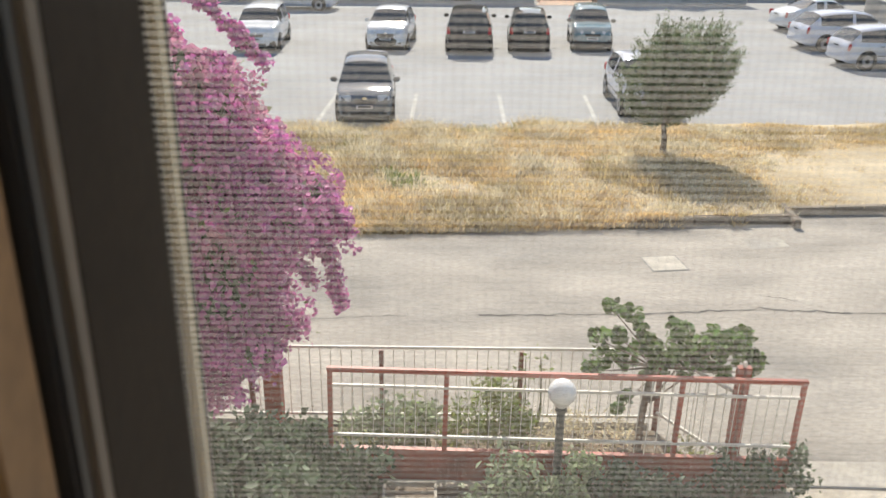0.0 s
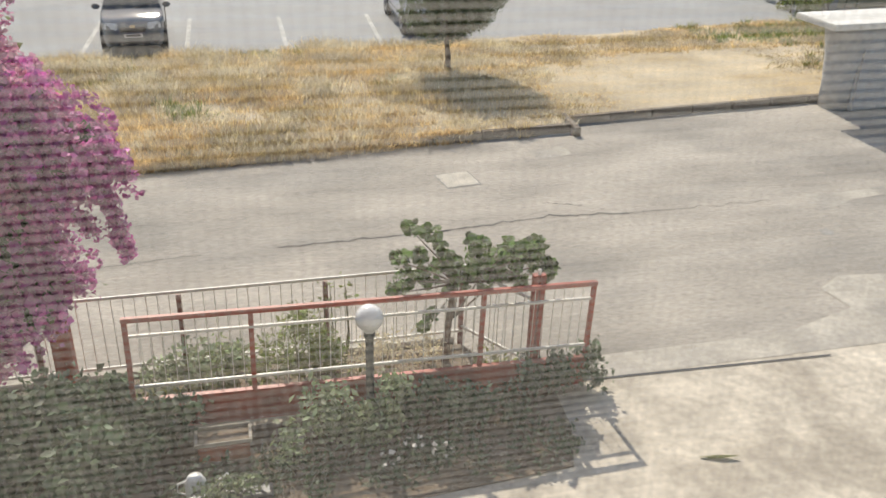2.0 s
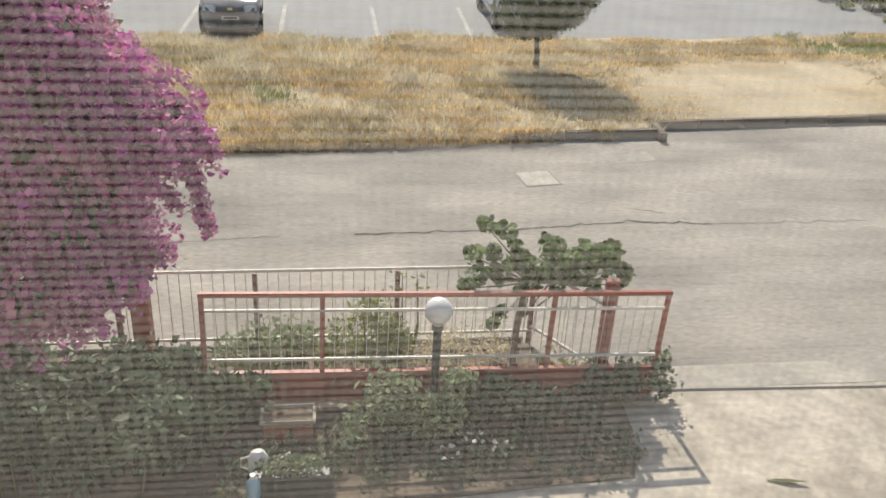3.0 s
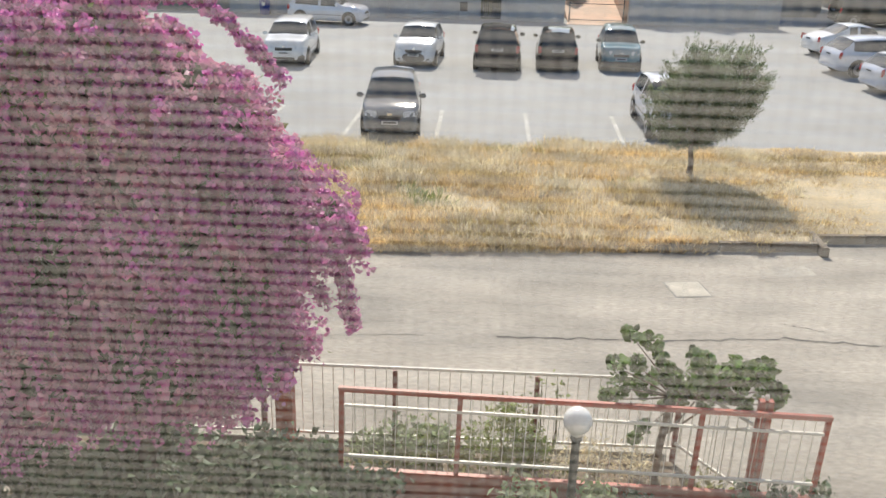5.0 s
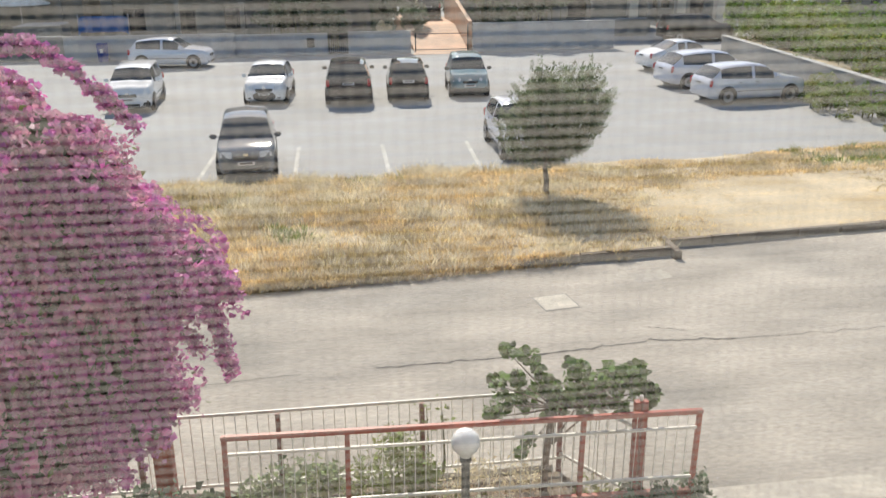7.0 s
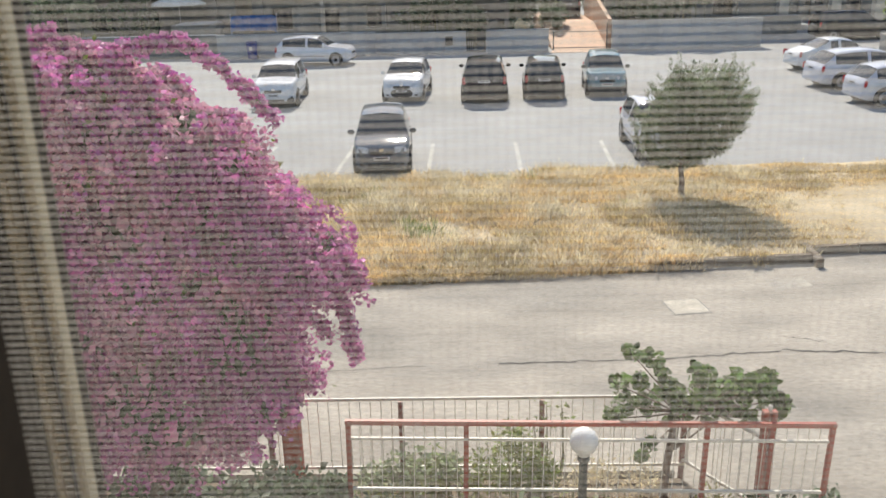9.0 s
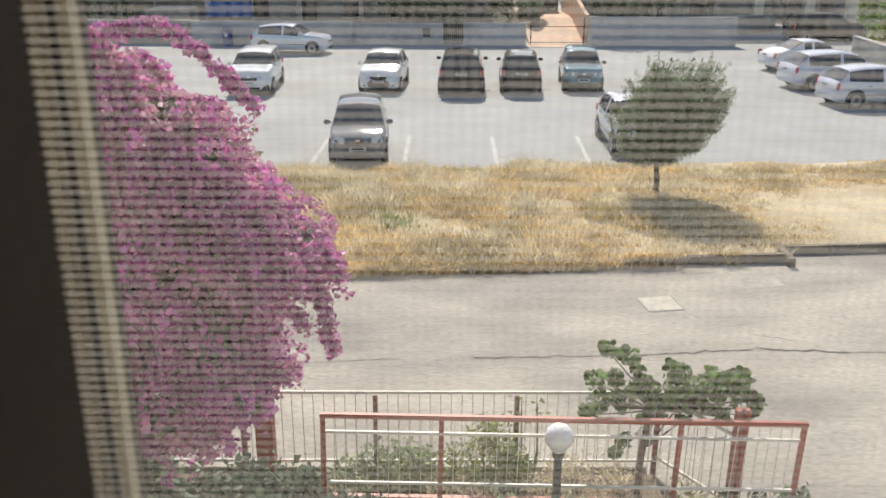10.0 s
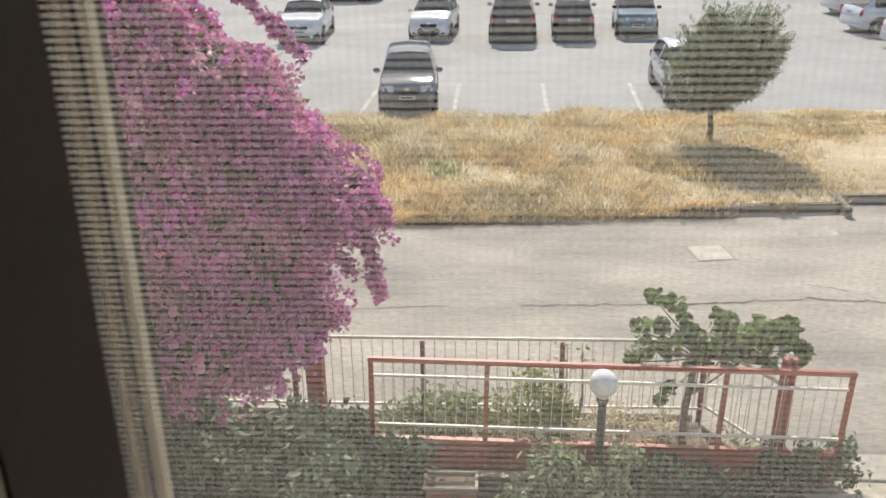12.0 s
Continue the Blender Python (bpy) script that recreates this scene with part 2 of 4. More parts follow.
    nrm[:, 2] += up
    nrm /= np.linalg.norm(nrm, axis=1)[:, None]
    a = np.cross(nrm, rng.normal(size=(n, 3)))
    if along is not None:     # long leaves that follow their twig
        a = np.asarray(along) + 0.45 * rng.normal(size=(n, 3))
    a /= np.linalg.norm(a, axis=1)[:, None] + 1e-9
    b = np.cross(nrm, a)
    b /= np.linalg.norm(b, axis=1)[:, None] + 1e-9
    s = size * (1 + spread * rng.normal(size=(n, 1))).clip(0.4, 1.8)
    w = s * aspect
    if rounded:     # broad leaf with a rounded outline
        ring = [c + a * s * x * 0.5 + b * w * y * 0.5 + nrm * s * (0.14 * abs(y) - 0.05 * x) for x, y in ((-1, 0), (-.62, .8), (.15, 1), (.75, .62), (1, 0), (.75, -.62), (.15, -1), (-.62, -.8))]
        v = np.stack(ring, 1).reshape(-1, 3)
        i = np.arange(n)[:, None] * 8
        f = np.concatenate([i + [[0, k, k + 1]] for k in range(1, 7)], 1).reshape(-1, 3)
        return raw_mesh(v, f, mat)
    v = np.stack([c - a * s * 0.5, c + b * w * 0.5 + a * s * 0.05 + nrm * s * 0.12, c + a * s * 0.5, c - b * w * 0.5 + a * s * 0.05 + nrm * s * 0.12], 1).reshape(-1, 3)
    i = np.arange(n)[:, None] * 4
    f = np.concatenate([i + [[0, 1, 2]], i + [[0, 2, 3]]], 1).reshape(-1, 3)
    return raw_mesh(v, f, mat)


def raw_mesh(v, f, mat):
    me = bpy.data.meshes.new("mesh")
    v, f = np.asarray(v, np.float32), np.asarray(f, np.int32)
    k = f.shape[1]
    me.vertices.add(len(v))
    me.vertices.foreach_set("co", v.ravel())
    me.loops.add(f.size)
    me.loops.foreach_set("vertex_index", f.ravel())
    me.polygons.add(len(f))
    me.polygons.foreach_set("loop_start", np.arange(len(f), dtype=np.int32) * k)
    me.update(calc_edges=True)
    me.materials.append(mat)
    return me


def in_ball(n, centre, radii, shell=0.55):
    """Points in an ellipsoid, most of them near its skin."""
    d = rng.normal(size=(n, 3))
    d /= np.linalg.norm(d, axis=1)[:, None]
    r = shell + (1 - shell) * rng.random((n, 1)) ** 0.6
    return np.asarray(centre) + d * r * np.asarray(radii)


def fbm(x, y, s, seed=0.0):
    return noise.noise(Vector((x * s, y * s, seed)))


# ---- ground ----
def sheet(name, corners, z, thick, mat, label, category, parent=None):
    """A flat slab with the given outline; its top lies at z."""
    bm = bmesh.new()
    top = [bm.verts.new((x, y, z)) for x, y in corners]
    low = [bm.verts.new((x, y, z - thick)) for x, y in corners]
    bm.faces.new(top)
    bm.faces.new(low[::-1])
    for k in range(len(top)):
        j = (k + 1) % len(top)
        bm.faces.new((top[k], low[k], low[j], top[j]))
    bmesh.ops.recalc_face_normals(bm, faces=bm.faces[:])
    ob = part(name, bm, mat)
    return tagged(ob, label, category, kind="structure")


sheet("ground", [(-900, -900), (900, -900), (900, 900), (-900, 900)], 0.0, 0.5, M_ASPHALT_LOT, "pale worn grey asphalt of the car park and ground", "ground")
sheet("road", [(-60, 8.22), (60, 8.22), (60, 18.6), (-60, 16.2)], 0.006, 0.004, M_ROAD, "sun-bleached grey asphalt road with fine cracks", "road")
sheet("driveway", [(-14, 0.5), (16, 0.5), (16, 7.9), (-14, 7.9)], 0.012, 0.01, M_CONCRETE, "stained beige concrete driveway in front of the house", "driveway")
sheet("pavement", [(-14, 7.9), (16, 7.9), (16, 8.7), (8.3, 9.6), (7.8, 9.3), (7.9, 8.75), (6.6, 8.35), (-14, 8.3)], 0.016, 0.01, M_PALE, "pale broken concrete strip between road and driveway", "pavement")


def ribbon(name, pts, width, z, mat, label, category, jitter=0.0):
    bm = bmesh.new()
    prev = None
    for i, (x, y) in enumerate(pts):
        w = width * (1 + jitter * random.uniform(-1, 1)) / 2
        pair = [bm.verts.new((x, y - w, z)), bm.verts.new((x, y + w, z))]
        if prev:
            bm.faces.new((prev[0], pair[0], pair[1], prev[1]))
        prev = pair
    ob = part(name, bm, mat)
    return tagged(ob, label, category, kind="structure")


def wander(x0, y0, x1, y1, n, amp, seed):
    return [(x0 + (x1 - x0) * k / n, y0 + (y1 - y0) * k / n + amp * fbm(k * 0.35, seed, 1.0) + amp * 0.4 * fbm(k * 1.3, seed + 9, 1.0)) for k in range(n + 1)]


ribbon("road_crack", wander(-2.1, 11.78, -0.6, 11.94, 16, 0.05, 3.0), 0.011, 0.0105, M_CRACK, "thin faint crack winding along the road", "crack", 0.7)
ribbon("road_crack", wander(0.5, 11.97, 2.9, 12.05, 30, 0.07, 4.0), 0.026, 0.0105, M_CRACK, "thin dark crack winding along the road", "crack", 0.7)
ribbon("road_crack", wander(2.95, 12.06, 4.75, 12.27, 26, 0.06, 6.0) + wander(4.8, 12.3, 6.2, 12.17, 20, 0.09, 5.0), 0.034, 0.0105, M_CRACK, "dark crack winding along the road", "crack", 0.8)
ribbon("road_crack", wander(6.2, 12.17, 8.9, 12.22, 26, 0.08, 7.0), 0.012, 0.0105, M_CRACK, "thin faint crack winding along the road", "crack", 0.7)
ribbon("road_crack", wander(5.0, 12.8, 5.55, 12.6, 12, 0.06, 8.0), 0.022, 0.0105, M_CRACK, "short dark crack in the asphalt", "crack", 0.7)
ribbon("crack_edge", wander(5.1, 12.72, 5.75, 12.5, 12, 0.05, 8.5), 0.07, 0.0100, M_PALE, "pale crumbled edge of a crack", "crack", 0.7)
sheet("road_patch", [(5.5, 14.72), (6.24, 14.9), (6.2, 15.37), (5.46, 15.24)], 0.0095, 0.003, M_PALE, "pale square repair patch in the road", "road patch")
ribbon("gate_track", [(2.6, 7.93), (6.9, 7.78)], 0.035, 0.02, M_BLACK, "dark steel gate track set in the driveway", "gate track")

sheet("road_patch", [(9.4, 11.65), (9.75, 11.78), (10.3, 12.0), (11.2, 12.15), (11.2, 12.45), (10.2, 12.3), (9.5, 12.4), (9.6, 12.1)], 0.0095, 0.003, M_PALE, "pale ragged concrete patch in the road", "road patch")
sheet("road_stain", [(8.9, 10.85), (9.05, 10.8), (9.16, 10.92), (9.1, 11.05), (8.95, 11.02)], 0.0095, 0.003, M_WALL_DARK, "small dark sunken spot in the road", "road patch")

# manhole cover
manhole = thing("manhole_cover", "pale square concrete manhole cover in the road", "manhole", pose(3.77, 14.04, 0.006, 0, 0, 8.5))
part("frame", box((0.66, 0.66, 0.006), (0, 0, 0), 0.002), M_WALL_DARK, manhole, "dark recessed frame")
part("lid", box((0.6, 0.6, 0.012), (0, 0, 0), 0.003), M_LID, manhole, "worn concrete lid")

# parking bay lines
for x0, y0, x1, y1 in ((-3.55, 23.6, -3.4, 27.4), (-0.98, 23.7, -0.95, 27.4), (1.58, 23.8, 1.62, 27.4), (4.15, 24.0, 4.28, 27.4), (6.75, 24.1, 6.9, 27.4), (-6.1, 23.4, -5.9, 27.4)):
    sheet("bay_line", [(x0 - 0.06, y0), (x0 + 0.06, y0), (x1 + 0.06, y1), (x1 - 0.06, y1)], 0.004, 0.002, M_LINE, "faded white parking bay line", "road marking")


# ---- verge ----
def kerb_y(x):
    return 15.46 + 0.083 * max(x + 1.6, 0) if x < 6.75 else 16.62 + 0.09 * (x - 6.9)


def far_y(x):
    return 23.55 + 0.03 * x + 0.1 * max(x - 10, 0) - 0.6 * max(0.0, min(1.0, (5.5 - x) / 4))


def verge_z(x, y):
    t = (y - kerb_y(x)) / (far_y(x) - kerb_y(x))
    rise = math.sin(max(0, min(1, t)) * math.pi) * 0.10
    worn = max(0.0, min(1.0, (4.2 - x) / 1.5)) * max(0.0, 1 - (y - kerb_y(x)) / 0.7)     # trodden down to the road
    return -0.12 * worn + 0.13 - 0.09 * max(0, min(1, t)) + rise + 0.05 * fbm(x, y, 0.6) + 0.02 * fbm(x, y, 2.5, 4)


bm = bmesh.new()
NX, NY = 130, 30
cols = []
for i in range(NX + 1):
    x = -22 + 50 * i / NX
    y0, y1 = kerb_y(x) + 0.1, far_y(x)
    cols.append([bm.verts.new((x, y0 + (y1 - y0) * j / NY, verge_z(x, y0 + (y1 - y0) * j / NY))) for j in range(NY + 1)])
for a, b in zip(cols, cols[1:]):
    for j in range(NY):
        bm.faces.new((a[j], b[j], b[j + 1], a[j + 1]))
for c in cols:
    e = bm.verts.new((c[-1].co.x, c[-1].co.y + 0.02, -0.02))
    c.append(e)
for a, b in zip(cols, cols[1:]):
    bm.faces.new((a[-2], b[-2], b[-1], a[-1]))
verge = tagged(part("verge", bm, M_SOIL, smooth=True), "raised verge of dry sandy soil beside the road", "verge", kind="structure")

# kerb stones
stone = mesh_of(box((0.985, 0.14, 0.21), (0, 0, 0), 0.015), M_KERB)
kerb = thing("kerb", "weathered brown-grey concrete kerb along the verge", "kerb", kind="structure")
for k in range(-15, 21):
    x = k * 1.0 + 0.25
    if abs(x - 6.75) < 0.5:
        continue
    slope = 4.75 if x < 6.75 else 5.1
    s = part("kerb_stone", stone, M_KERB, kerb)
    s.matrix_basis = pose(x, kerb_y(x) + random.uniform(-0.01, 0.01), -0.02 - (0.185 if x < 2.5 else 0.1 if x < 4 else 0.02) + random.uniform(-0.012, 0.008), random.uniform(-2, 2), 0, slope)
s = part("kerb_stone", stone, M_KERB, kerb)
s.matrix_basis = pose(6.72, 16.3, -0.02, 0, 0, 88)


def blades(n, x0, x1, density, height, mat, lean=0.42, width=0.013, seed=1, per=15, fringe=False):
    """Grass blades on the verge in tussocks that lean outwards, thicker where density(x, y) is high."""
    g = np.random.default_rng(seed)
    tufts = []
    while len(tufts) < n // per:
        x = g.uniform(x0, x1)
        y = kerb_y(x) + g.uniform(-0.13 if x > 3 else -0.2, 0.14) if fringe else g.uniform(kerb_y(x) + 0.05, far_y(x) + 0.02)
        if g.random() < density(x, y):
            tufts.append((x, y, verge_z(x, y) if y > kerb_y(x) + 0.1 else (0.15 if x > 3.6 else 0.03) if y > kerb_y(x) - 0.07 else 0.01, height(x, y) * g.uniform(0.7, 1.35), g.uniform(0.07, 0.2)))
    p = np.repeat(np.array(tufts), per, axis=0)
    m = len(p)
    out = g.normal(0, 1, (m, 2)) * 0.6
    base = np.stack([p[:, 0] + out[:, 0] * p[:, 4], p[:, 1] + out[:, 1] * p[:, 4] * (0.4 if fringe else 1), p[:, 2] - 0.02], 1)
    h = p[:, 3] * g.uniform(0.6, 1.2, m)
    ang = g.uniform(0, 2 * np.pi, m)
    w = np.stack([np.cos(ang), np.sin(ang), np.zeros(m)], 1) * (width * g.uniform(0.7, 1.4, m))[:, None]
    tip = np.stack([(g.normal(0, lean * 0.7, m) + out[:, 0] * 0.45) * h, (g.normal(0, lean * 0.7, m) + out[:, 1] * 0.45 - (0.3 if fringe else 0)) * h, h * (0.8 if fringe else 1)], 1)
    mid = base + tip * 0.55 * [0.6, 0.6, 1.0]
    v = np.stack([base - w, base + w, mid + w * 0.8, mid - w * 0.8, base + tip], 1).reshape(-1, 3)
    i = np.arange(m)[:, None] * 5
    f = np.concatenate([i + [[0, 1, 2]], i + [[0, 2, 3]], i + [[3, 2, 4]]], 1).reshape(-1, 3)
    return raw_mesh(v, f, mat)


def bare(x, y):
    """1 where the soil shows: the trodden sandy patch."""
    t = (y - kerb_y(x)) / (far_y(x) - kerb_y(x))
    return max(0.0, min(1.0, (x - 6.2 - 1.5 * t) / 2.0)) * max(0.0, min(1.0, (15.5 - x + 3 * (0.5 - t)) / 3)) * (1 if t < 0.58 else 0.3)


def dens(x, y):
    patch = 0.5 + 0.9 * fbm(x, y, 0.6, 2)
    return max(0.03, min(1.0, patch)) * (1 - 0.93 * bare(x, y))


def tall(x, y):
    t = (y - kerb_y(x)) / (far_y(x) - kerb_y(x))
    edge = (0.8 if x < 5 else 0.62) if t > 0.86 else 1.0
    return max(0.06, 0.20 + 0.10 * max(0, t - 0.25) + 0.16 * fbm(x, y, 0.7, 6)) * edge * (1 - 0.6 * bare(x, y)) * (1 if x < 4.6 else 0.6)


grass = part("dry_grass", blades(190000, -12, 24, dens, tall, M_STRAW, seed=3, width=0.0068))
tagged(grass, "golden dry grass covering the verge", "grass", kind="stuff")
fringe = part("kerb_grass", blades(34000, -12, 5.8, lambda x, y: max(0.0, min(1.0, 0.85 - 0.17 * max(0, x - 1) + 0.5 * fbm(x, 3, 0.9, 31))), lambda x, y: 0.2, M_STRAW, seed=9, width=0.008, fringe=True))
tagged(fringe, "dry grass hanging over the kerb", "grass", kind="stuff")
pale = part("pale_grass", blades(52000, -12, 7.5, lambda x, y: max(0.0, min(1.0, 0.2 + 1.4 * fbm(x, y, 0.8, 11))) * (1 - bare(x, y)), lambda x, y: tall(x, y) * 1.15, M_STRAW_PALE, seed=5, width=0.0075))
tagged(pale, "pale bleached seed heads among dry grass", "grass", kind="stuff")
weeds = part("weeds", blades(13000, -8, 26, lambda x, y: max(0.0, min(1.0, -0.35 + 1.5 * fbm(x, y, 0.55, 21) * (1 - bare(x, y)) * (0.3 if 5.5 < x < 12 else 1) + (0.75 if x > 14.5 else 0.45 if x > 11.8 else 0) - 0.3 * bare(x, y) + (0.35 if far_y(x) - y < 1.2 and x < 5 else 0))), lambda x, y: 0.2, M_WEED, seed=6, width=0.016, lean=0.4))
tagged(weeds, "green weeds growing through the dry grass", "weeds", kind="stuff")


# ---- cars ----
def paint(name, color, metal=0.0, rough=0.08):
    return material(name, color, rough, metal=metal, vary=0.05, scale=1.5, fine=30, spec=0.5)


P_GREY = paint("slate_paint", (0.12, 0.138, 0.162), 0.0, 0.05)
P_WHITE = paint("white_car_paint", (0.72, 0.73, 0.74))
P_DARK = paint("dark_brown_paint", (0.028, 0.026, 0.03), 0.0, 0.06)
P_BLACK = paint("black_paint", (0.02, 0.02, 0.023), 0.0, 0.06)
P_TEAL = paint("blue_green_paint", (0.17, 0.26, 0.29), 0.0, 0.07)
P_SILVER = paint("silver_paint", (0.6, 0.61, 0.66), 0.1, 0.1)
P_PALE = paint("pale_silver_paint", (0.66, 0.67, 0.72), 0.1, 0.1)


def car(name_label, at, mat, L=3.9, W=1.66, H=1.47, kind="hatch", group="parked cars", low=False, mouth=False):
    """A parked car that faces -y, its middle at the origin; body, glass, wheels and lamps are lofted from its side profile."""
    top_u = {"hatch": ((0, .40), (.02, .50), (.05, .575), (.09, .618), (.13, .636), (.25, .66), (.285, .69), (.44, .965), (.56, 1.0), (.72, .985), (.88, .93), (.965, .66), (.985, .60), (1, .45)),
             "suv": ((0, .42), (.02, .56), (.05, .605), (.09, .63), (.25, .665), (.275, .69), (.41, .965), (.55, 1.0), (.75, .997), (.935, .97), (.978, .66), (.99, .60), (1, .45)),
             "wagon": ((0, .38), (.02, .48), (.05, .55), (.09, .59), (.15, .62), (.25, .645), (.275, .67), (.42, .96), (.55, 1.0), (.72, .985), (.87, .93), (.965, .66), (.985, .58), (1, .42)),
             "sedan": ((0, .38), (.025, .48), (.07, .54), (.27, .65), (.30, .68), (.44, .96), (.54, 1.0), (.66, .97), (.82, .73), (.86, .71), (.97, .68), (1, .45)),
             "box": ((0, .44), (.02, .53), (.05, .585), (.09, .61), (.24, .645), (.255, .67), (.40, .96), (.52, 1.0), (.75, .998), (.945, .97), (.982, .66), (.99, .60), (1, .45)), 
             "mini": ((0, .40), (.015, .47), (.04, .52), (.09, .565), (.2, .625), (.215, .65), (.40, .95), (.52, 1.0), (.72, 1.0), (.90, .95), (.97, .66), (.985, .60), (1, .45))}[kind]
    cowl, rf, rr, rb = {"hatch": (.285, .43, .885, .965), "suv": (.275, .40, .935, .978), "wagon": (.275, .41, .87, .965), "sedan": (.295, .43, .67, .82), "box": (.255, .39, .945, .982), "mini": (.215, .40, .90, .97)}[kind]
    us, zs = [a for a, _ in top_u], [b * H for _, b in top_u]
    stations = sorted(set([0, .006, .015, .03, .05, .08, .12, .17, .22, .25, cowl, (cowl + rf) / 2, rf, rf + .03, .5, .55, .58, .61, .66, .72, .78, .83, rr, (rr + rb) / 2, rb, .985, .994, 1.0]))

    def topz(u):
        return float(np.interp(u, us, zs))

    def beltz(u):
        return min(topz(u) - 0.004, H * (0.60 + 0.07 * u))

    def half(u):
        return W / 2 * float(np.interp(u, (0, .012, .04, .1, .2, .8, .93, .98, 1), (.6, .76, .88, .955, 1, 1, .95, .86, .74)))

    rows = []
    for u in stations:
        w, t, b = half(u), topz(u), beltz(u)
        zb = float(np.interp(u, (0, .05, .95, 1), (.27, .18, .2, .30)))
        cabin = max(0.0, min(1.0, (t - b) / (0.3 * H)))
        wr = w * (0.93 - 0.17 * cabin)
        y = -L / 2 + u * L
        hh = b - zb
        prof = [(w * .80, zb), (w * .955, zb + .05), (w * .99, zb + hh * .3), (w, zb + hh * .55), (w * .985, zb + hh * .82), (w * .945, b),
                (wr + (w * .945 - wr) * .5, b + (t - b) * .42), (wr * 1.0, b + (t - b) * .84), (wr * .90, b + (t - b) * .955), (wr * .6, t - .004 * cabin), (0, t + .022)]
        rows.append([(x, y, z) for x, z in prof])
    K = len(rows[0])
    parts = {k: bmesh.new() for k in ("body", "windscreen", "rear_window", "side_window_l", "side_window_r")}
    cache = {k: {} for k in parts}

    def vert(key, i, k, s):
        c = cache[key]
        x, y, z = rows[i][k]
        if k == K - 1:
            s = 1
        if (i, k, s) not in c:
            c[(i, k, s)] = parts[key].verts.new((s * x, y, z))
        return c[(i, k, s)]

    for i in range(len(stations) - 1):
        um = (stations[i] + stations[i + 1]) / 2
        for k in range(K - 1):
            for s in (1, -1):
                key = "body"
                if k in (5, 6) and rf - .07 < um < rr - .015 and not .55 < um < .58:
                    key = "side_window_l" if s > 0 else "side_window_r"
                elif k >= 7 and cowl < um < rf:
                    key = "windscreen"
                elif k >= 7 and rr < um < rb:
                    key = "rear_window"
                q = [vert(key, i, k, s), vert(key, i + 1, k, s), vert(key, i + 1, k + 1, s), vert(key, i, k + 1, s)]
                q = list(dict.fromkeys(q))
                if len(q) > 2:
                    parts[key].faces.new(q if s > 0 else q[::-1])
    for i in (0, len(stations) - 1):
        loop = [vert("body", i, k, 1) for k in range(K)] + [vert("body", i, k, -1) for k in range(K - 2, -1, -1)]
        parts["body"].faces.new(loop)
    floor_pts = [vert("body", i, 0, 1) for i in range(len(stations))] + [vert("body", i, 0, -1) for i in range(len(stations) - 1, -1, -1)]
    parts["body"].faces.new(floor_pts)
    bmesh.ops.recalc_face_normals(parts["body"], faces=parts["body"].faces[:])
    root = thing("car", name_label, "car", at, group)
    body = part("body", parts["body"], mat, root, smooth=True)
    for key, nm in (("windscreen", "windscreen"), ("rear_window", "rear_window"), ("side_window_l", "side_window"), ("side_window_r", "side_window")):
        part(nm, parts[key], M_CARGLASS, root, "dark tinted glass", smooth=True)
    # wheels
    r = 0.29 if H < 1.5 else 0.32
    wheel_mesh_t = lathe([(r * .62, -.09), (r * .93, -.09), (r, -.06), (r, .06), (r * .93, .09), (r * .62, .09)], 22)
    bmesh.ops.rotate(wheel_mesh_t, cent=(0, 0, 0), matrix=Matrix.Rotation(math.pi / 2, 3, "Y"), verts=wheel_mesh_t.verts)
    tyre_me = mesh_of(wheel_mesh_t, M_TYRE, True)
    rb_ = lathe([(r * .12, -.085), (r * .6, -.1), (r * .66, -.094), (r * .66, .094), (r * .6, .1), (r * .5, .085), (r * .12, .095)], 22)
    bmesh.ops.rotate(rb_, cent=(0, 0, 0), matrix=Matrix.Rotation(math.pi / 2, 3, "Y"), verts=rb_.verts)
    rim_me = mesh_of(rb_, M_RIM)
    for u in (.185, .815):
        for s in (1, -1):
            y = -L / 2 + u * L
            arch = lathe([(r * 1.17, -.12), (r * 1.17, .004), (r * .2, .006)], 24)
            bmesh.ops.rotate(arch, cent=(0, 0, 0), matrix=Matrix.Rotation(s * math.pi / 2, 3, "Y"), verts=arch.verts)
            a = part("wheel_arch", arch, M_TRIM, root, "black wheel arch")
            a.matrix_basis = pose(s * (W / 2 - .001), y, r + .02)
            wheel = new("wheel")
            wheel.parent = root
            wheel.matrix_basis = pose(s * (W / 2 - .07), y, r)
            part("tyre", tyre_me, M_TYRE, wheel, "black tyre")
            part("rim", rim_me, M_RIM, wheel, "grey wheel rim")
    # lamps, grille, plates, mirrors, trim
    yf = -L / 2

    def fy(u):
        return yf + u * L

    for s in (1, -1):
        hl = part("headlight", box((W * .21, .12, H * .12), (0, 0, 0), .03), M_LAMP, root, "clear headlight")
        hl.matrix_basis = pose(s * W * .33, fy(.024), H * .405, -16, 0, s * 24)
        tl = part("tail_light", box((W * .13, .1, H * .17), (0, 0, 0), .03), M_TAIL, root, "red tail light")
        tl.matrix_basis = pose(s * W * .405, fy(.978), H * .46, 8, 0, s * 24)
        mr = part("mirror", box((.2, .1, .13), (0, 0, 0), .035), mat if mat is not P_TEAL else M_TRIM, root, "door mirror")
        mr.matrix_basis = pose(s * (W / 2 + .07), fy(cowl + .055), H * .645, 0, 0, s * 12)
        part("side_trim", box((.014, L * .46, .03), (s * (W / 2 + .002), fy(.5), H * .33), .008), M_TRIM, root, "dark door strip")
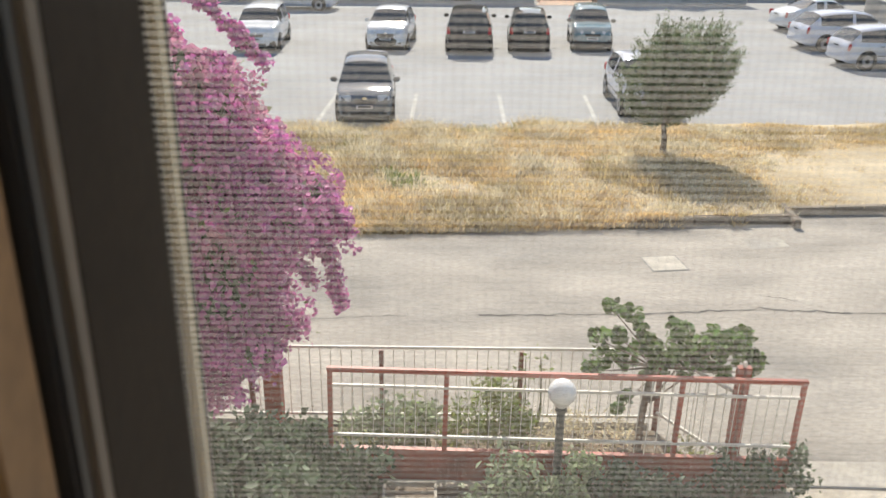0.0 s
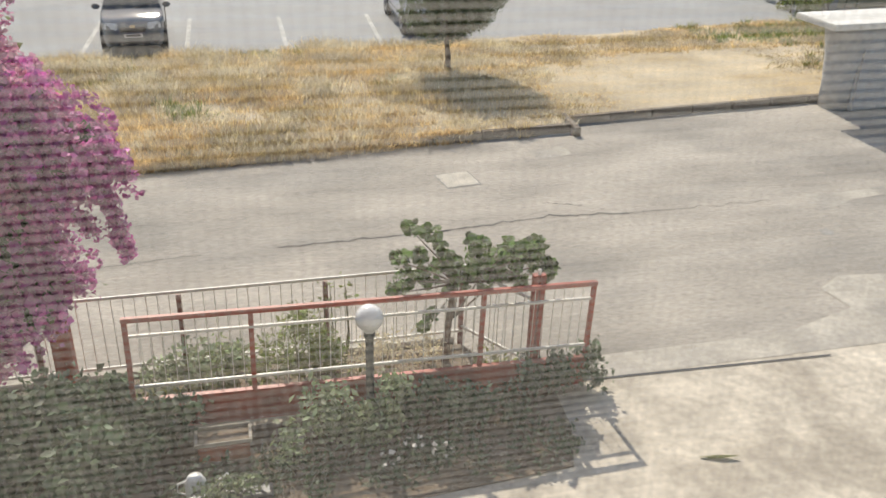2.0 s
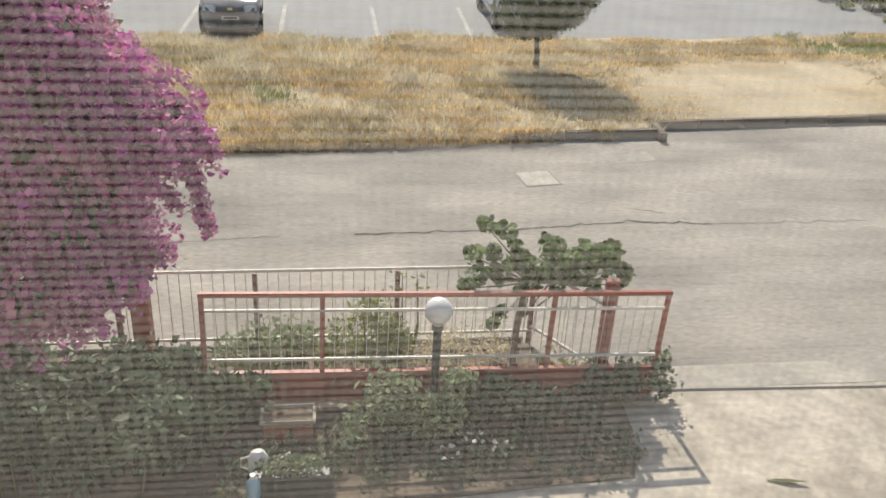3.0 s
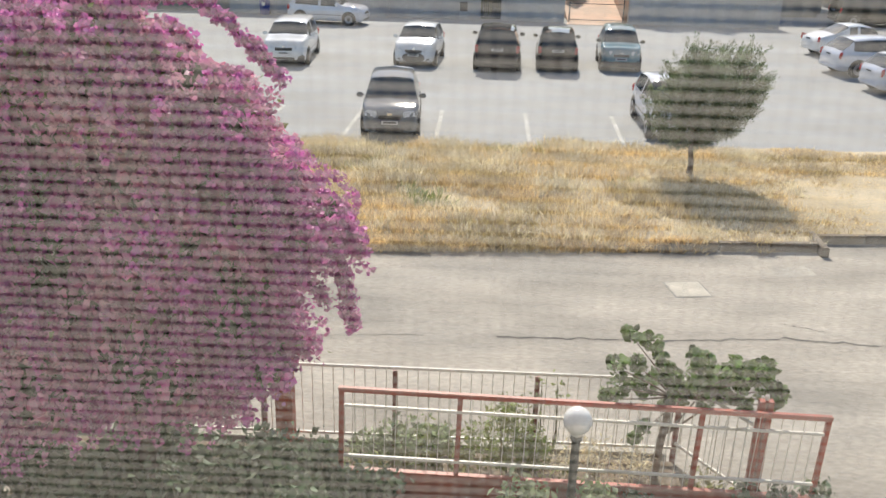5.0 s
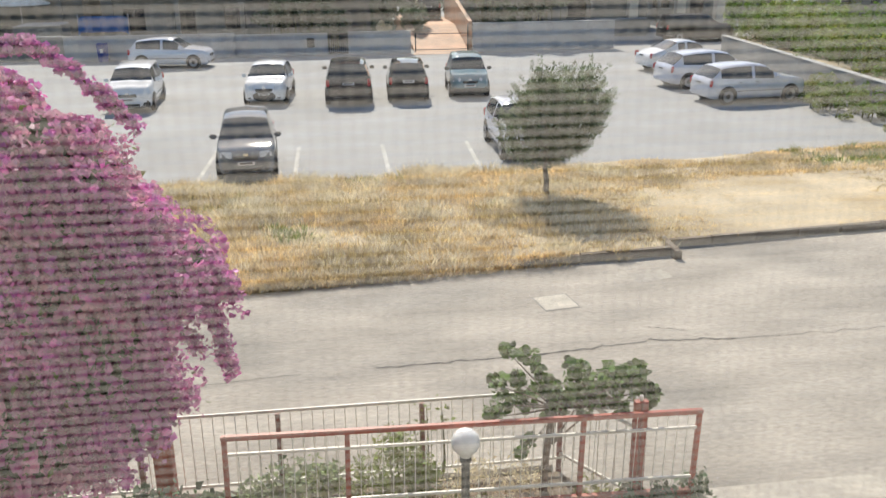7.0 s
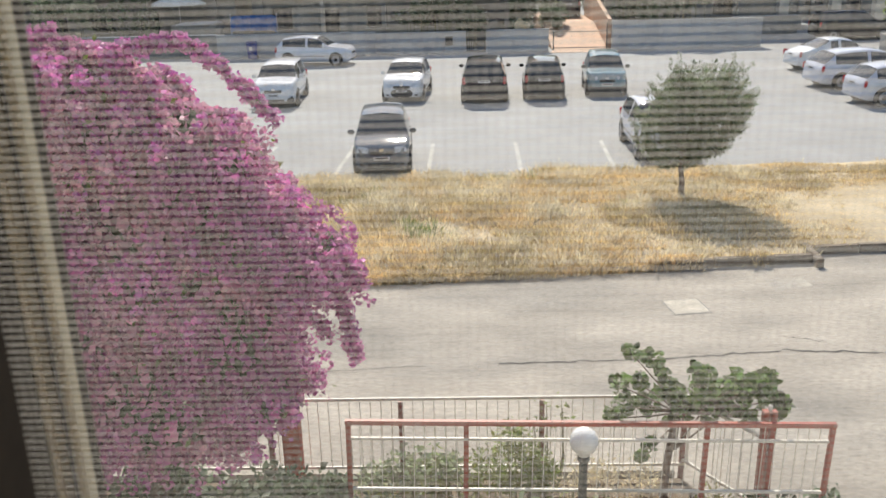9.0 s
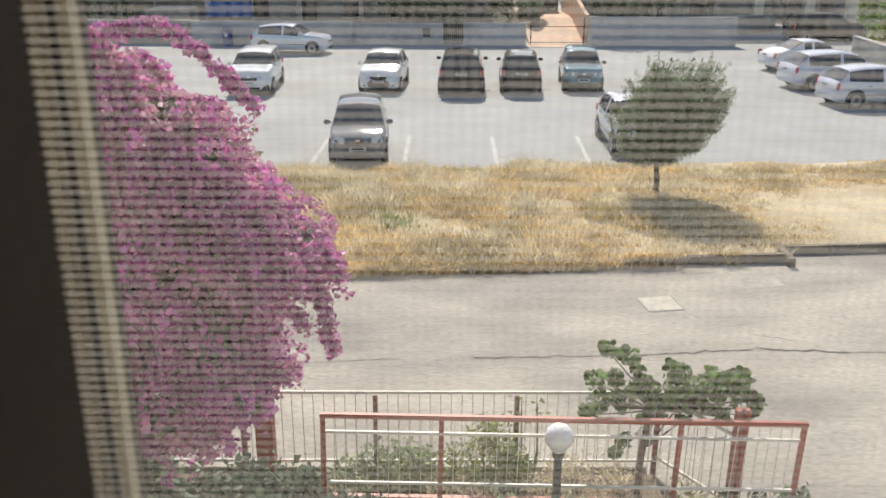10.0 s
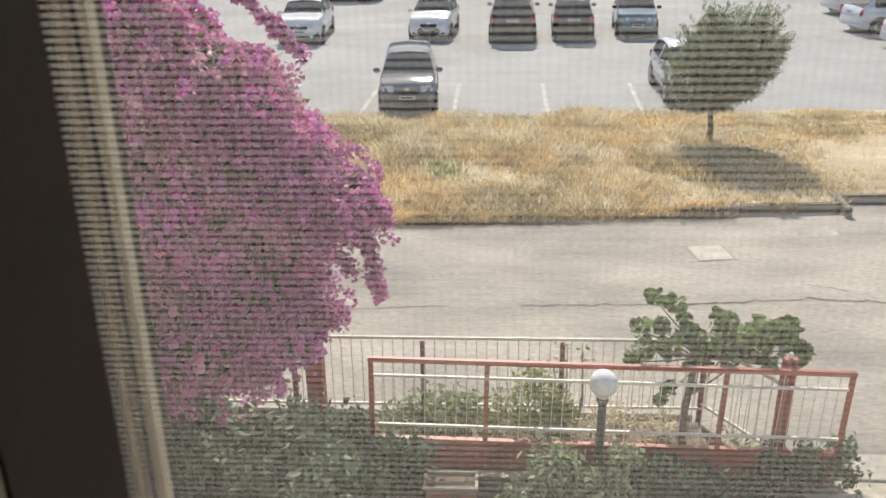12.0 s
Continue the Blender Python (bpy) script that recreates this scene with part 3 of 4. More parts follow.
        for u in (.53, .70):
            part("door_handle", box((.025, .15, .03), (s * (W / 2 - .004), fy(u), H * .545), .01), M_TRIM if mat in (P_WHITE, P_SILVER) else mat, root)
        fog = part("fog_lamp", box((.15, .05, .07), (0, 0, 0), .02), M_TRIM, root, "dark lower lamp recess")
        fog.matrix_basis = pose(s * W * .33, fy(.008), .30, 0, 0, s * 16)
    part("grille", box((W * .40, .06, H * .085), (0, fy(.006), H * .375), .02), M_TRIM, root, "dark front grille")
    part("lower_grille", box((W * .5, .05, H * .08), (0, fy(.004), .26), .02), M_TRIM, root, "dark lower intake")
    if low:
        part("bumper", box((W * .9, .16, H * .17), (0, fy(.022), .2), .05), M_TRIM, root, "unpainted black bumper")
        part("bumper", box((W * .9, .16, H * .17), (0, fy(.98), .2), .05), M_TRIM, root, "unpainted black bumper")
    if mouth:
        m_ = part("grille_ring", lathe([(.30, -.03), (.33, 0), (.30, .03)], 24), M_TRIM, root, "wide black oval grille")
        m_.matrix_basis = pose(0, fy(.006), H * .27, 90, 0, 0) @ Matrix.Diagonal((1.45, .62, 1, 1))
    part("badge", box((.13, .03, .07), (0, fy(.0) + .005, H * .455), .012), M_CHROME, root, "small chrome badge")
    part("rear_bumper", box((W * .8, .07, .12), (0, fy(.995), .32), .03), M_TRIM if mat in (P_DARK, P_BLACK) else mat, root)
    for yy, nm in ((fy(-.008), "front_plate"), (fy(1.004), "rear_plate")):
        p = part(nm, box((.44, .014, .095), (0, yy, H * .30 if nm == "front_plate" else H * .50), .004), M_PLATE, root, "white plate with a dark bar")
        part("plate_bar", box((.34, .006, .05), (0, yy + (-.009 if nm == "front_plate" else .009), (H * .30 if nm == "front_plate" else H * .50) + .03)), M_INK, p)
    wp = part("wiper", tube([(W * .05, fy(cowl) - .0, topz(cowl) + .02), (W * .28, fy(cowl + .03), topz(cowl + .03) + .025)], .01, 5), M_TRIM, root)
    return root


car("slate grey small car parked nose to the dry verge", pose(-2.3, 25.15, 0, 0, 0, 3), P_GREY, 3.6, 1.58, 1.54, "mini")
car("silver-grey hatchback parked behind the small olive tree", pose(5.75, 26.1, 0, 0, 0, 0), P_SILVER, 3.95, 1.7, 1.5, "hatch")
car("white compact crossover parked alone in the car park", pose(-7.4, 36.25, 0, 0, 0, 2), P_WHITE, 4.15, 1.74, 1.58, "suv", low=True)
car("white hatchback with a wide black oval grille", pose(-2.27, 36.85, 0, 0, 0, -4), P_WHITE, 3.9, 1.68, 1.48, "hatch", mouth=True)
car("dark brown crossover parked tail towards the road", pose(0.9, 36.45, 0, 0, 0, 178), P_DARK, 4.2, 1.8, 1.64, "suv", low=True)
car("small black car parked tail towards the road", pose(3.28, 36.65, 0, 0, 0, 177), P_BLACK, 3.65, 1.6, 1.55, "box", low=True)
car("blue-green boxy small car with black bumpers", pose(5.82, 37.05, 0, 0, 0, -4), P_TEAL, 3.55, 1.6, 1.57, "box", low=True)
car("silver five-door hatchback parked by the retaining wall", pose(16.3, 33.05, 0, 0, 0, 96), P_SILVER, 4.2, 1.74, 1.5, "hatch")
car("pale silver estate car parked between two others", pose(16.4, 36.95, 0, 0, 0, 97), P_PALE, 4.55, 1.8, 1.54, "wagon")
car("white saloon car at the end of the row", pose(17.2, 41.9, 0, 0, 0, 98), P_WHITE, 4.4, 1.75, 1.45, "sedan")
car("silver three-door hatchback standing along the garden wall", pose(-7.75, 47.7, 0, 0, 0, 82), P_PALE, 4.1, 1.7, 1.5, "hatch")
car("black crossover parked near the gate pillars", pose(22.9, 54.0, 0, 0, 0, 92), P_BLACK, 4.6, 1.85, 1.68, "suv")
car("dark car standing on the ramp of the house", pose(7.0, 62.6, 1.05, 0, 0, 180), P_BLACK, 4.1, 1.72, 1.6, "suv", group="cars in the gardens")
car("white van-like car beyond the hedge", pose(33.4, 60.5, 0, 0, 0, 80), P_WHITE, 4.6, 1.85, 1.95, "box", group="cars in the gardens")


# ---- far walls, houses and ramp ----
def low_wall(label, x0, x1, y, h, mat=None, thick=0.22, coping=True):
    w = tagged(new("garden_wall", mesh_of(box((x1 - x0, thick, h), ((x0 + x1) / 2, y + thick / 2, 0), .012), mat or M_WALL)), label, "wall", kind="structure")
    if coping:
        part("coping", box((x1 - x0 + .04, thick + .08, .05), ((x0 + x1) / 2, y + thick / 2, h), .01), M_WALL, w)
    return w


low_wall("dark weathered garden wall behind parked car", -32, -14.0, 51.4, 1.25, M_WALL_DARK)
low_wall("grey plastered garden wall in shade", -13.9, -4.9, 51.0, 1.25)
low_wall("grey plastered garden wall in shade", -4.9, 0.2, 51.1, 1.15)
low_wall("grey plastered wall between two gateways", 1.35, 4.85, 51.0, 1.2)
low_wall("tall grey plastered wall beside the ramp", 8.4, 16.7, 51.0, 1.55)
low_wall("dark low wall at the end of the car park", 16.9, 21.0, 57.5, 1.1, M_WALL_DARK)
hatch_box = thing("meter_box", "small dark metal meter box against the garden wall", "meter box", pose(-0.75, 51.07, 0))
part("frame", box((.5, .1, 1.0), (0, 0, 0), .01), M_WALL, hatch_box)
part("door", box((.42, .03, .5), (0, -.06, .45), .006), M_BLACK, hatch_box, "dark metal door")
gate_small = thing("garden_gate", "dark metal garden gate between walls", "gate", pose(0.78, 51.1, 0))
part("gate_frame", box((1.1, .04, .06), (0, 0, 1.1)), M_BLACK, gate_small)
part("gate_frame", box((1.1, .04, .06), (0, 0, .08)), M_BLACK, gate_small)
for k in range(10):
    part("bar", box((.03, .02, 1.0), (-.5 + k * .11, 0, .12)), M_BLACK, gate_small)

# ramp of the house, sunlit
bm = bmesh.new()
pts = [(5.1, 51.3, .02), (8.2, 51.3, .02), (8.2, 57.0, 1.05), (8.2, 66, 1.05), (5.1, 66, 1.05), (5.1, 57.0, 1.05)]
vs = [bm.verts.new(p) for p in pts]
lo = [bm.verts.new((x, y, -.05)) for x, y, z in pts]
bm.faces.new((vs[0], vs[1], vs[2], vs[5]))
bm.faces.new((vs[5], vs[2], vs[3], vs[4]))
for a, b in ((0, 1), (1, 2), (2, 3), (3, 4), (4, 5), (5, 0)):
    bm.faces.new((vs[a], lo[a], lo[b], vs[b]))
bmesh.ops.recalc_face_normals(bm, faces=bm.faces[:])
tagged(part("ramp", bm, M_PEACH), "sunlit peach-coloured paved ramp up to the house", "ramp", kind="structure")
sheet("ramp_apron", [(4.9, 50.2), (8.9, 50.2), (8.4, 51.28), (5.1, 51.28)], 0.02, 0.015, M_PEACH, "pale peach apron at the foot of the ramp", "pavement")
bm = bmesh.new()
a = [bm.verts.new(p) for p in ((8.22, 51.6, 0), (8.22, 62, 0), (8.22, 62, 3.3), (8.22, 57.5, 2.6), (8.22, 51.6, 1.65))]
f = bm.faces.new(a)
ext = bmesh.ops.extrude_face_region(bm, geom=[f])
bmesh.ops.translate(bm, vec=(.22, 0, 0), verts=[g for g in ext["geom"] if isinstance(g, bmesh.types.BMVert)])
bmesh.ops.recalc_face_normals(bm, faces=bm.faces[:])
tagged(part("ramp_wall", bm, M_PEACH), "sloping peach-coloured side wall of the ramp", "wall", kind="structure")
ramp_gate = thing("driveway_gate", "open dark metal rails of a driveway gate", "gate", pose(6.65, 51.35, 0))
for z in (0.12, 1.0):
    part("rail", box((3.0, .04, .04), (0, 0, z), .008), M_BLACK, ramp_gate)
for x in (-1.5, 1.5):
    part("post", box((.07, .07, 1.5 if x > 0 else 1.1), (x, 0, 0), .01), M_BLACK, ramp_gate)


def house(label, x0, x1, y, depth, h, mat, openings, roof=True):
    """A house whose front stands at y, facing -y: walls with real openings, windows and shutters, and a tiled roof."""
    root = thing("house", label, "house", pose((x0 + x1) / 2, y, 0))
    w = x1 - x0
    xs = sorted(set([-w / 2, w / 2] + [v for o in openings for v in (o[0], o[0] + o[2])]))
    zs = sorted(set([0, h] + [v for o in openings for v in (o[1], o[1] + o[3])]))
    bm = bmesh.new()
    for xa, xb in zip(xs, xs[1:]):
        for za, zb in zip(zs, zs[1:]):
            cx, cz = (xa + xb) / 2, (za + zb) / 2
            if any(o[0] < cx < o[0] + o[2] and o[1] < cz < o[1] + o[3] for o in openings):
                continue
            box((xb - xa, .3, zb - za), (cx, .15, za), 0, bm)
    for s in (-1, 1):
        box((.3, depth, h), (s * (w / 2 - .15), depth / 2 + .3, 0), 0, bm)
    box((w, .3, h), (0, depth + .45, 0), 0, bm)
    part("wall", bm, mat, root)
    for o in openings:
        win = new("window" if o[1] > .3 else "door")
        win.parent = root
        win.matrix_basis = pose(o[0] + o[2] / 2, .16, o[1])
        part("pane", box((o[2] - .1, .02, o[3] - .1), (0, 0, .05)), M_DARKGLASS, win, "dark glass")
        for s in (-1, 1):
            part("frame", box((.06, .06, o[3]), (s * (o[2] / 2 - .03), 0, 0), .008), M_POLE, win)
        part("frame", box((.05, .05, o[3] - .1), (0, 0, .05), .008), M_POLE, win)
        part("sill", box((o[2] + .2, .36, .05), (0, -.16, -.05), .01), M_WALL, win)
    if roof:
        bm = bmesh.new()
        e = .6
        v = [bm.verts.new(p) for p in ((-w / 2 - e, -e, h), (w / 2 + e, -e, h), (w / 2 + e, depth + .6 + e, h), (-w / 2 - e, depth + .6 + e, h), (-w / 2 - e, depth / 2, h + 2), (w / 2 + e, depth / 2, h + 2))]
        for q in ((0, 1, 5, 4), (2, 3, 4, 5), (1, 2, 5), (3, 0, 4), (0, 3, 2, 1)):
            bm.faces.new([v[k] for k in q])
        bmesh.ops.recalc_face_normals(bm, faces=bm.faces[:])
        bmesh.ops.solidify(bm, geom=bm.faces[:], thickness=.12)
        part("roof", bm, M_ROOF, root)
    # porch slab and pillars added in dark plaster, shading the ground floor
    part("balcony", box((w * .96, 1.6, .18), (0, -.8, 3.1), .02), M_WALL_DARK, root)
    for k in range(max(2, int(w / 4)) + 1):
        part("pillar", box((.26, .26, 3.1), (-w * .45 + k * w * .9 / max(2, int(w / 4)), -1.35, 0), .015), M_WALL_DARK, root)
    return root


OPEN = lambda w: [(-w / 2 + 1.2 + k * 3.0, (0.05 if k % 3 == 1 else 0.95) + st * 3.2, 1.3, 2.1 if k % 3 == 1 else 1.35) for k in range(int((w - 2) / 3.0)) for st in (0, 1)]
# all four fronts face away from the sun: their shade is in the plaster colour
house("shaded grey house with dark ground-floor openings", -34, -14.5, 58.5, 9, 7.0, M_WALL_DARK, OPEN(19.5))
house("cream house behind the garden wall, darkened for shade", -13.2, 3.6, 57.5, 9, 7.2, M_WALL_DARK, OPEN(16.8))
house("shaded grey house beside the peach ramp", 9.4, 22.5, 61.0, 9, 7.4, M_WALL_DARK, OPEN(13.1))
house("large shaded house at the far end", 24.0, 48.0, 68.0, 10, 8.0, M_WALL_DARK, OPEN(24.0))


def crown(name, blobs, size, mat, label, category, aspect=0.55, per=900, up=0.3, trunk=None, group="", stems=None):
    """A plant: stems and a crown of many single leaves in uneven clumps."""
    root = thing(name, label, category, group=group)
    c = np.concatenate([in_ball(int(per * n), b, r, .5) for b, r, n in blobs])
    ob = part("foliage", leaf_mesh(c, size, mat, aspect, up=up), mat, root)
    for b, r, n in blobs:
        base = stems or (b[0], b[1], 0)
        bm = tube([base, ((b[0] + base[0]) / 2 + .04, (b[1] + base[1]) / 2, (b[2] + base[2]) / 2 + .05), (b[0], b[1], b[2] + r[2] * .3)], (.03, .02, .008), 5)
        part("stem", bm, M_TWIG, root)
    return root


def clump_blobs(n, x0, x1, y0, y1, z0, z1, r, seed):
    g = random.Random(seed)
    return [((g.uniform(x0, x1), g.uniform(y0, y1), g.uniform(z0, z1)), (r * g.uniform(.6, 1.2), r * g.uniform(.6, 1.2), r * g.uniform(.5, 1.0)), g.uniform(.6, 1.2)) for _ in range(n)]


# trees and shrubs in the gardens behind the wall
crown("garden_tree", clump_blobs(26, -3.5, 1.0, 53.4, 55.8, 1.5, 4.0, .9, 4), .16, M_SHRUB, "dark leafy garden tree in shade", "tree", per=420)
crown("garden_tree", clump_blobs(24, 9.0, 14.5, 53.4, 56.0, 1.4, 4.2, 1.0, 5), .16, M_SHRUB, "dark leafy hedge trees above the grey wall", "tree", per=450)
crown("garden_shrub", clump_blobs(10, 8.6, 9.8, 54, 56, 2.6, 3.6, .5, 6), .14, M_HEDGE, "sunlit green bush above the ramp wall", "shrub", per=300)
crown("garden_tree", clump_blobs(24, -31, -18, 53, 56, 1.4, 4.0, 1.2, 7), .18, M_SHRUB, "dark leafy garden trees beside the house", "tree", per=420)
crown("garden_tree", clump_blobs(14, 3.0, 4.4, 55.0, 58.0, 0.8, 3.0, .6, 41), .15, M_SHRUB, "dark shrub tree beside the ramp", "tree", per=420)
crown("garden_tree", clump_blobs(22, 2.8, 10.5, 66.0, 69.0, 1.0, 5.0, 1.2, 42), .2, M_SHRUB, "dark trees behind the parked car on the ramp", "tree", per=480)
crown("garden_shrub", clump_blobs(10, 5.2, 6.2, 55.5, 58.5, 1.0, 2.0, .5, 43), .13, M_SHRUB, "dark shrub at the side of the ramp", "shrub", per=380)
crown("flowering_shrub", clump_blobs(6, 3.1, 4.6, 51.7, 52.4, 1.1, 1.6, .3, 8), .09, M_STRAW_PALE, "pale cream flowering bush above the garden wall", "shrub", per=260)

# shed, awning, bin
shed = thing("garden_shed", "low dark shed with a pale roof", "shed", pose(-15.6, 53.5, 0))
part("wall", box((2.6, 1.8, 1.75), (0, 0, 0), .02), M_WALL_DARK, shed)
part("roof", box((2.2, 2.0, .07), (.1, 0, 1.75), .02), M_WALL, shed)
tarp = thing("tarpaulin", "bright blue tarpaulin hung over a frame", "tarpaulin", pose(-12.2, 53.0, 0))
bm = bmesh.new()
grid = [[bm.verts.new((-1.3 + 2.7 * i / 14, -.2 + .1 * math.sin(i * 1.3) + .05 * j, 1.35 + .17 * j - .12 * (i in (0, 14)))) for j in range(6)] for i in range(15)]
for a, b in zip(grid, grid[1:]):
    for j in range(5):
        bm.faces.new((a[j], b[j], b[j + 1], a[j + 1]))
bmesh.ops.solidify(bm, geom=bm.faces[:], thickness=.02)
part("sheet", bm, M_TARP, tarp)
for x in (-1.3, 1.4):
    part("pole", tube([(x, 0, 0), (x, .05, 2.3)], .04, 8), M_WALL, tarp)
awn = thing("parasol", "white canvas parasol in a shaded garden", "parasol", pose(-17.2, 55.5, 0))
part("canopy", lathe([(1.7, 2.75), (1.65, 2.85), (.8, 3.2), (.04, 3.45)], 8), M_WHITE, awn)
part("pole", tube([(0, 0, 0), (0, 0, 3.4)], .03, 8), M_WALL, awn)
bin_ = thing("wheelie_bin", "dark blue plastic wheeled bin against the wall", "bin", pose(-11.8, 50.5, 0))
part("body", lathe([(.24, 0), (.26, .05), (.31, .85), (.31, .9)], 4), M_BLUE, bin_)
part("lid", box((.52, .56, .08), (0, 0, .9), .03), M_BLUE, bin_)
part("label", box((.16, .01, .2), (0, -.29, .5)), M_WHITE, bin_, "pale sticker")
for s in (-1, 1):
    w = part("wheel", lathe([(.09, -.03), (.1, 0), (.09, .03)], 12), M_TYRE, bin_)
    w.matrix_basis = pose(s * .22, .25, .1, 0, 90, 0)

# pillars beside the black car
for x, y in ((20.3, 58.5), (23.6, 58.6), (26.0, 57.8)):
    p = thing("gate_pillar", "grey plastered gate pillar with a flat cap", "pillar", pose(x, y, 0), "gate pillars")
    part("shaft", box((.6, .6, 2.5), (0, 0, 0), .02), M_CREAM, p)
    part("cap", box((.75, .75, .1), (0, 0, 2.5), .02), M_WALL, p)


# ---- retaining wall and hedge ----
def wall_x(y):
    return 20.62 + .09 * (y - 37.9)


ang = math.degrees(math.atan(.09))
mid_y, ln = 36.5, 21.0
# darker than its coping: the shade on this face is put into the colour
rw = tagged(new("retaining_wall", mesh_of(box((.3, ln, 1.0), (0, 0, 0), .01), M_WALL_DIM)), "grey plastered retaining wall below the hedge", "wall", kind="structure")
rw.matrix_basis = pose(wall_x(mid_y) + .15, mid_y, 0, 0, 0, -ang)
cs = mesh_of(box((.34, .97, .04), (0, 0, 0), .01), M_WALL)
for k in range(21):
    c = part("coping_stone", cs, M_WALL, rw)
    c.matrix_basis = pose(0, -ln / 2 + .5 + k, 1.0 + random.uniform(-.004, .006))
sheet("terrace", [(wall_x(26.5) + .3, 26.5), (60, 26.5), (60, 47), (wall_x(47) + .3, 47)], 0.96, 0.96, M_SOIL, "earth terrace behind the retaining wall", "ground")
for k in range(9):
    y = 27.2 + k * 2.45
    bl = [((wall_x(y) + random.uniform(.7, 4.2), y + random.uniform(-1.3, 1.3), random.uniform(1.1, 2.7)), (random.uniform(.4, .8), random.uniform(.5, .95), random.uniform(.4, .8)), random.uniform(.6, 1.2)) for _ in range(26)]
    crown("hedge_bush", bl, .13, M_HEDGE, "sunlit yellow-green hedge bush above the wall", "hedge", per=330, group="hedge along the wall")
for k, (x, y) in enumerate(((18.9, 33.4), (18.6, 31.7), (18.2, 30.2), (19.4, 30.4), (19.9, 33.8), (18.3, 28.6), (19.6, 28.6), (19.0, 27.2), (18.5, 26.0), (20.0, 32.0))):
    crown("wild_bush", clump_blobs(9, x - .75, x + .75, y - .75, y + .75, .08, .7, .3, 130 + k), .085, M_HEDGE if k % 2 else M_WEED, "low wild green bush at the edge of the car park", "shrub", per=240, group="wild bushes")

# ---- square column by the road ----
col = thing("wall_end", "grey plastered wall end with a white cap", "wall", pose(12.95, 16.75, 0, 0, 0, 4), kind="structure")
part("wall", box((3.3, .9, 1.88), (2.0, 0, 0), .05), M_WALL, col)
part("pier", lathe([(.34, 0), (.36, .6), (.42, 1.2), (.52, 1.7), (.56, 1.88)], 20), M_WALL, col, smooth=True).matrix_basis = pose(.28, .0, 0)
part("cap", box((4.4, 1.3, .13), (1.5, 0, 1.88), .02), M_WHITE, col)


# ---- gate, fence and garden bed ----
gate = thing("sliding_gate", "open red sliding gate with white rails and a solid base panel", "gate", pose(-1.22, 7.86, 0.09, 0, 1.17, 0))
GL = 4.88
part("top_rail", box((GL + .06, .06, .05), (GL / 2, 0, 1.31), .008), M_RED, gate)
for x in (0, 1.2, 2.42, 3.63, GL):
    part("post", box((.05, .05, 1.0 if x not in (0, GL) else 1.3), (x, .002, .32 if x not in (0, GL) else .02), .006), M_RED, gate)
for z in (1.14, .545):
    part("rail", box((GL - .05, .035, .03), (GL / 2, -.012, z), .006), M_WHITE, gate, "white flat rail")
for z in (.37, ):
    part("panel_edge", box((GL - .05, .07, .03), (GL / 2, 0, z), .006), M_RED, gate, "red upper edge of the panel")
part("base_panel", box((GL - .04, .045, .36), (GL / 2, 0, .01), .006), M_RED, gate, "solid red sheet panel")
bar_me = mesh_of(tube([(0, 0, 0), (0, 0, .93)], .0045, 6), M_WHITE)
for k in range(1, 44):
    x = k * GL / 44
    if min(abs(x - q) for q in (1.2, 2.42, 3.63)) < .04:
        continue
    b = part("bar", bar_me, M_WHITE, gate)
    b.matrix_basis = pose(x, .02, .39)
for x in (.5, 4.3):
    w = part("roller", lathe([(.05, -.02), (.06, 0), (.05, .02)], 12), M_BLACK, gate)
    w.matrix_basis = pose(x, 0, -.03, 90, 0, 0)
guide = thing("gate_post", "pair of red steel guide posts holding the gate", "post", pose(3.085, 7.98, 0))
for x in (-.042, .042):
    part("post", box((.06, .08, 1.42), (x, 0, 0), .008), M_RED, guide)
part("plate", box((.145, .082, .01), (0, 0, 1.42), .003), M_RED, guide)
part("knob", lathe([(.015, 0), (.026, .03), (.02, .06), (.004, .07)], 10, at=(.0, 0, 1.43)), M_WHITE, guide, "small white cap")

fence = thing("fence", "light metal fence with white rails and brown posts", "fence", pose(0, 8.85, 0))
for z, hh in ((1.12, .035), (.24, .03)):
    part("rail", box((6.2, .03, hh), (-.6, 0, z), .006), M_WHITE, fence)
for x in (-3.6, -2.25, -.74, .86, 2.47):
    part("post", box((.055, .055, 1.1), (x, .02, 0), .006), M_REDBROWN, fence)
thin = mesh_of(tube([(0, 0, 0), (0, 0, .88)], .0055, 6), M_WHITE)
for k in range(52):
    b = part("bar", thin, M_WHITE, fence)
    b.matrix_basis = pose(-3.6 + k * .12, 0, .25)
side = thing("fence", "short white side rail joining fence and gate post", "fence", pose(2.47, 8.85, 0, 0, 0, -57))
for z in (.3, 1.1):
    part("rail", box((1.0, .03, .035), (.5, 0, z), .006), M_WHITE, side)
for k in range(8):
    b = part("bar", thin, M_WHITE, side)
    b.matrix_basis = pose(.08 + k * .12, 0, .25)
pier = thing("brick_pier", "narrow red-painted pier under the flowering vine", "pillar", pose(-1.93, 8.55, 0))
part("shaft", box((.19, .19, 1.45), (0, 0, 0), .01), M_BRICK, pier)
part("cap", box((.24, .24, .06), (0, 0, 1.45), .012), M_BRICK, pier)
sheet("garden_bed", [(-6, 8.0), (2.9, 8.0), (2.45, 8.8), (-6, 8.8)], 0.1, 0.1, M_SOIL_AND_SHADE, "dark soil bed between gate and fence", "garden bed")
kerb_low = tagged(new("bed_kerb", mesh_of(box((8.4, .1, .16), (-1.8, 8.9, 0), .01), M_PALE)), "low pale concrete footing under the fence", "kerb", kind="structure")

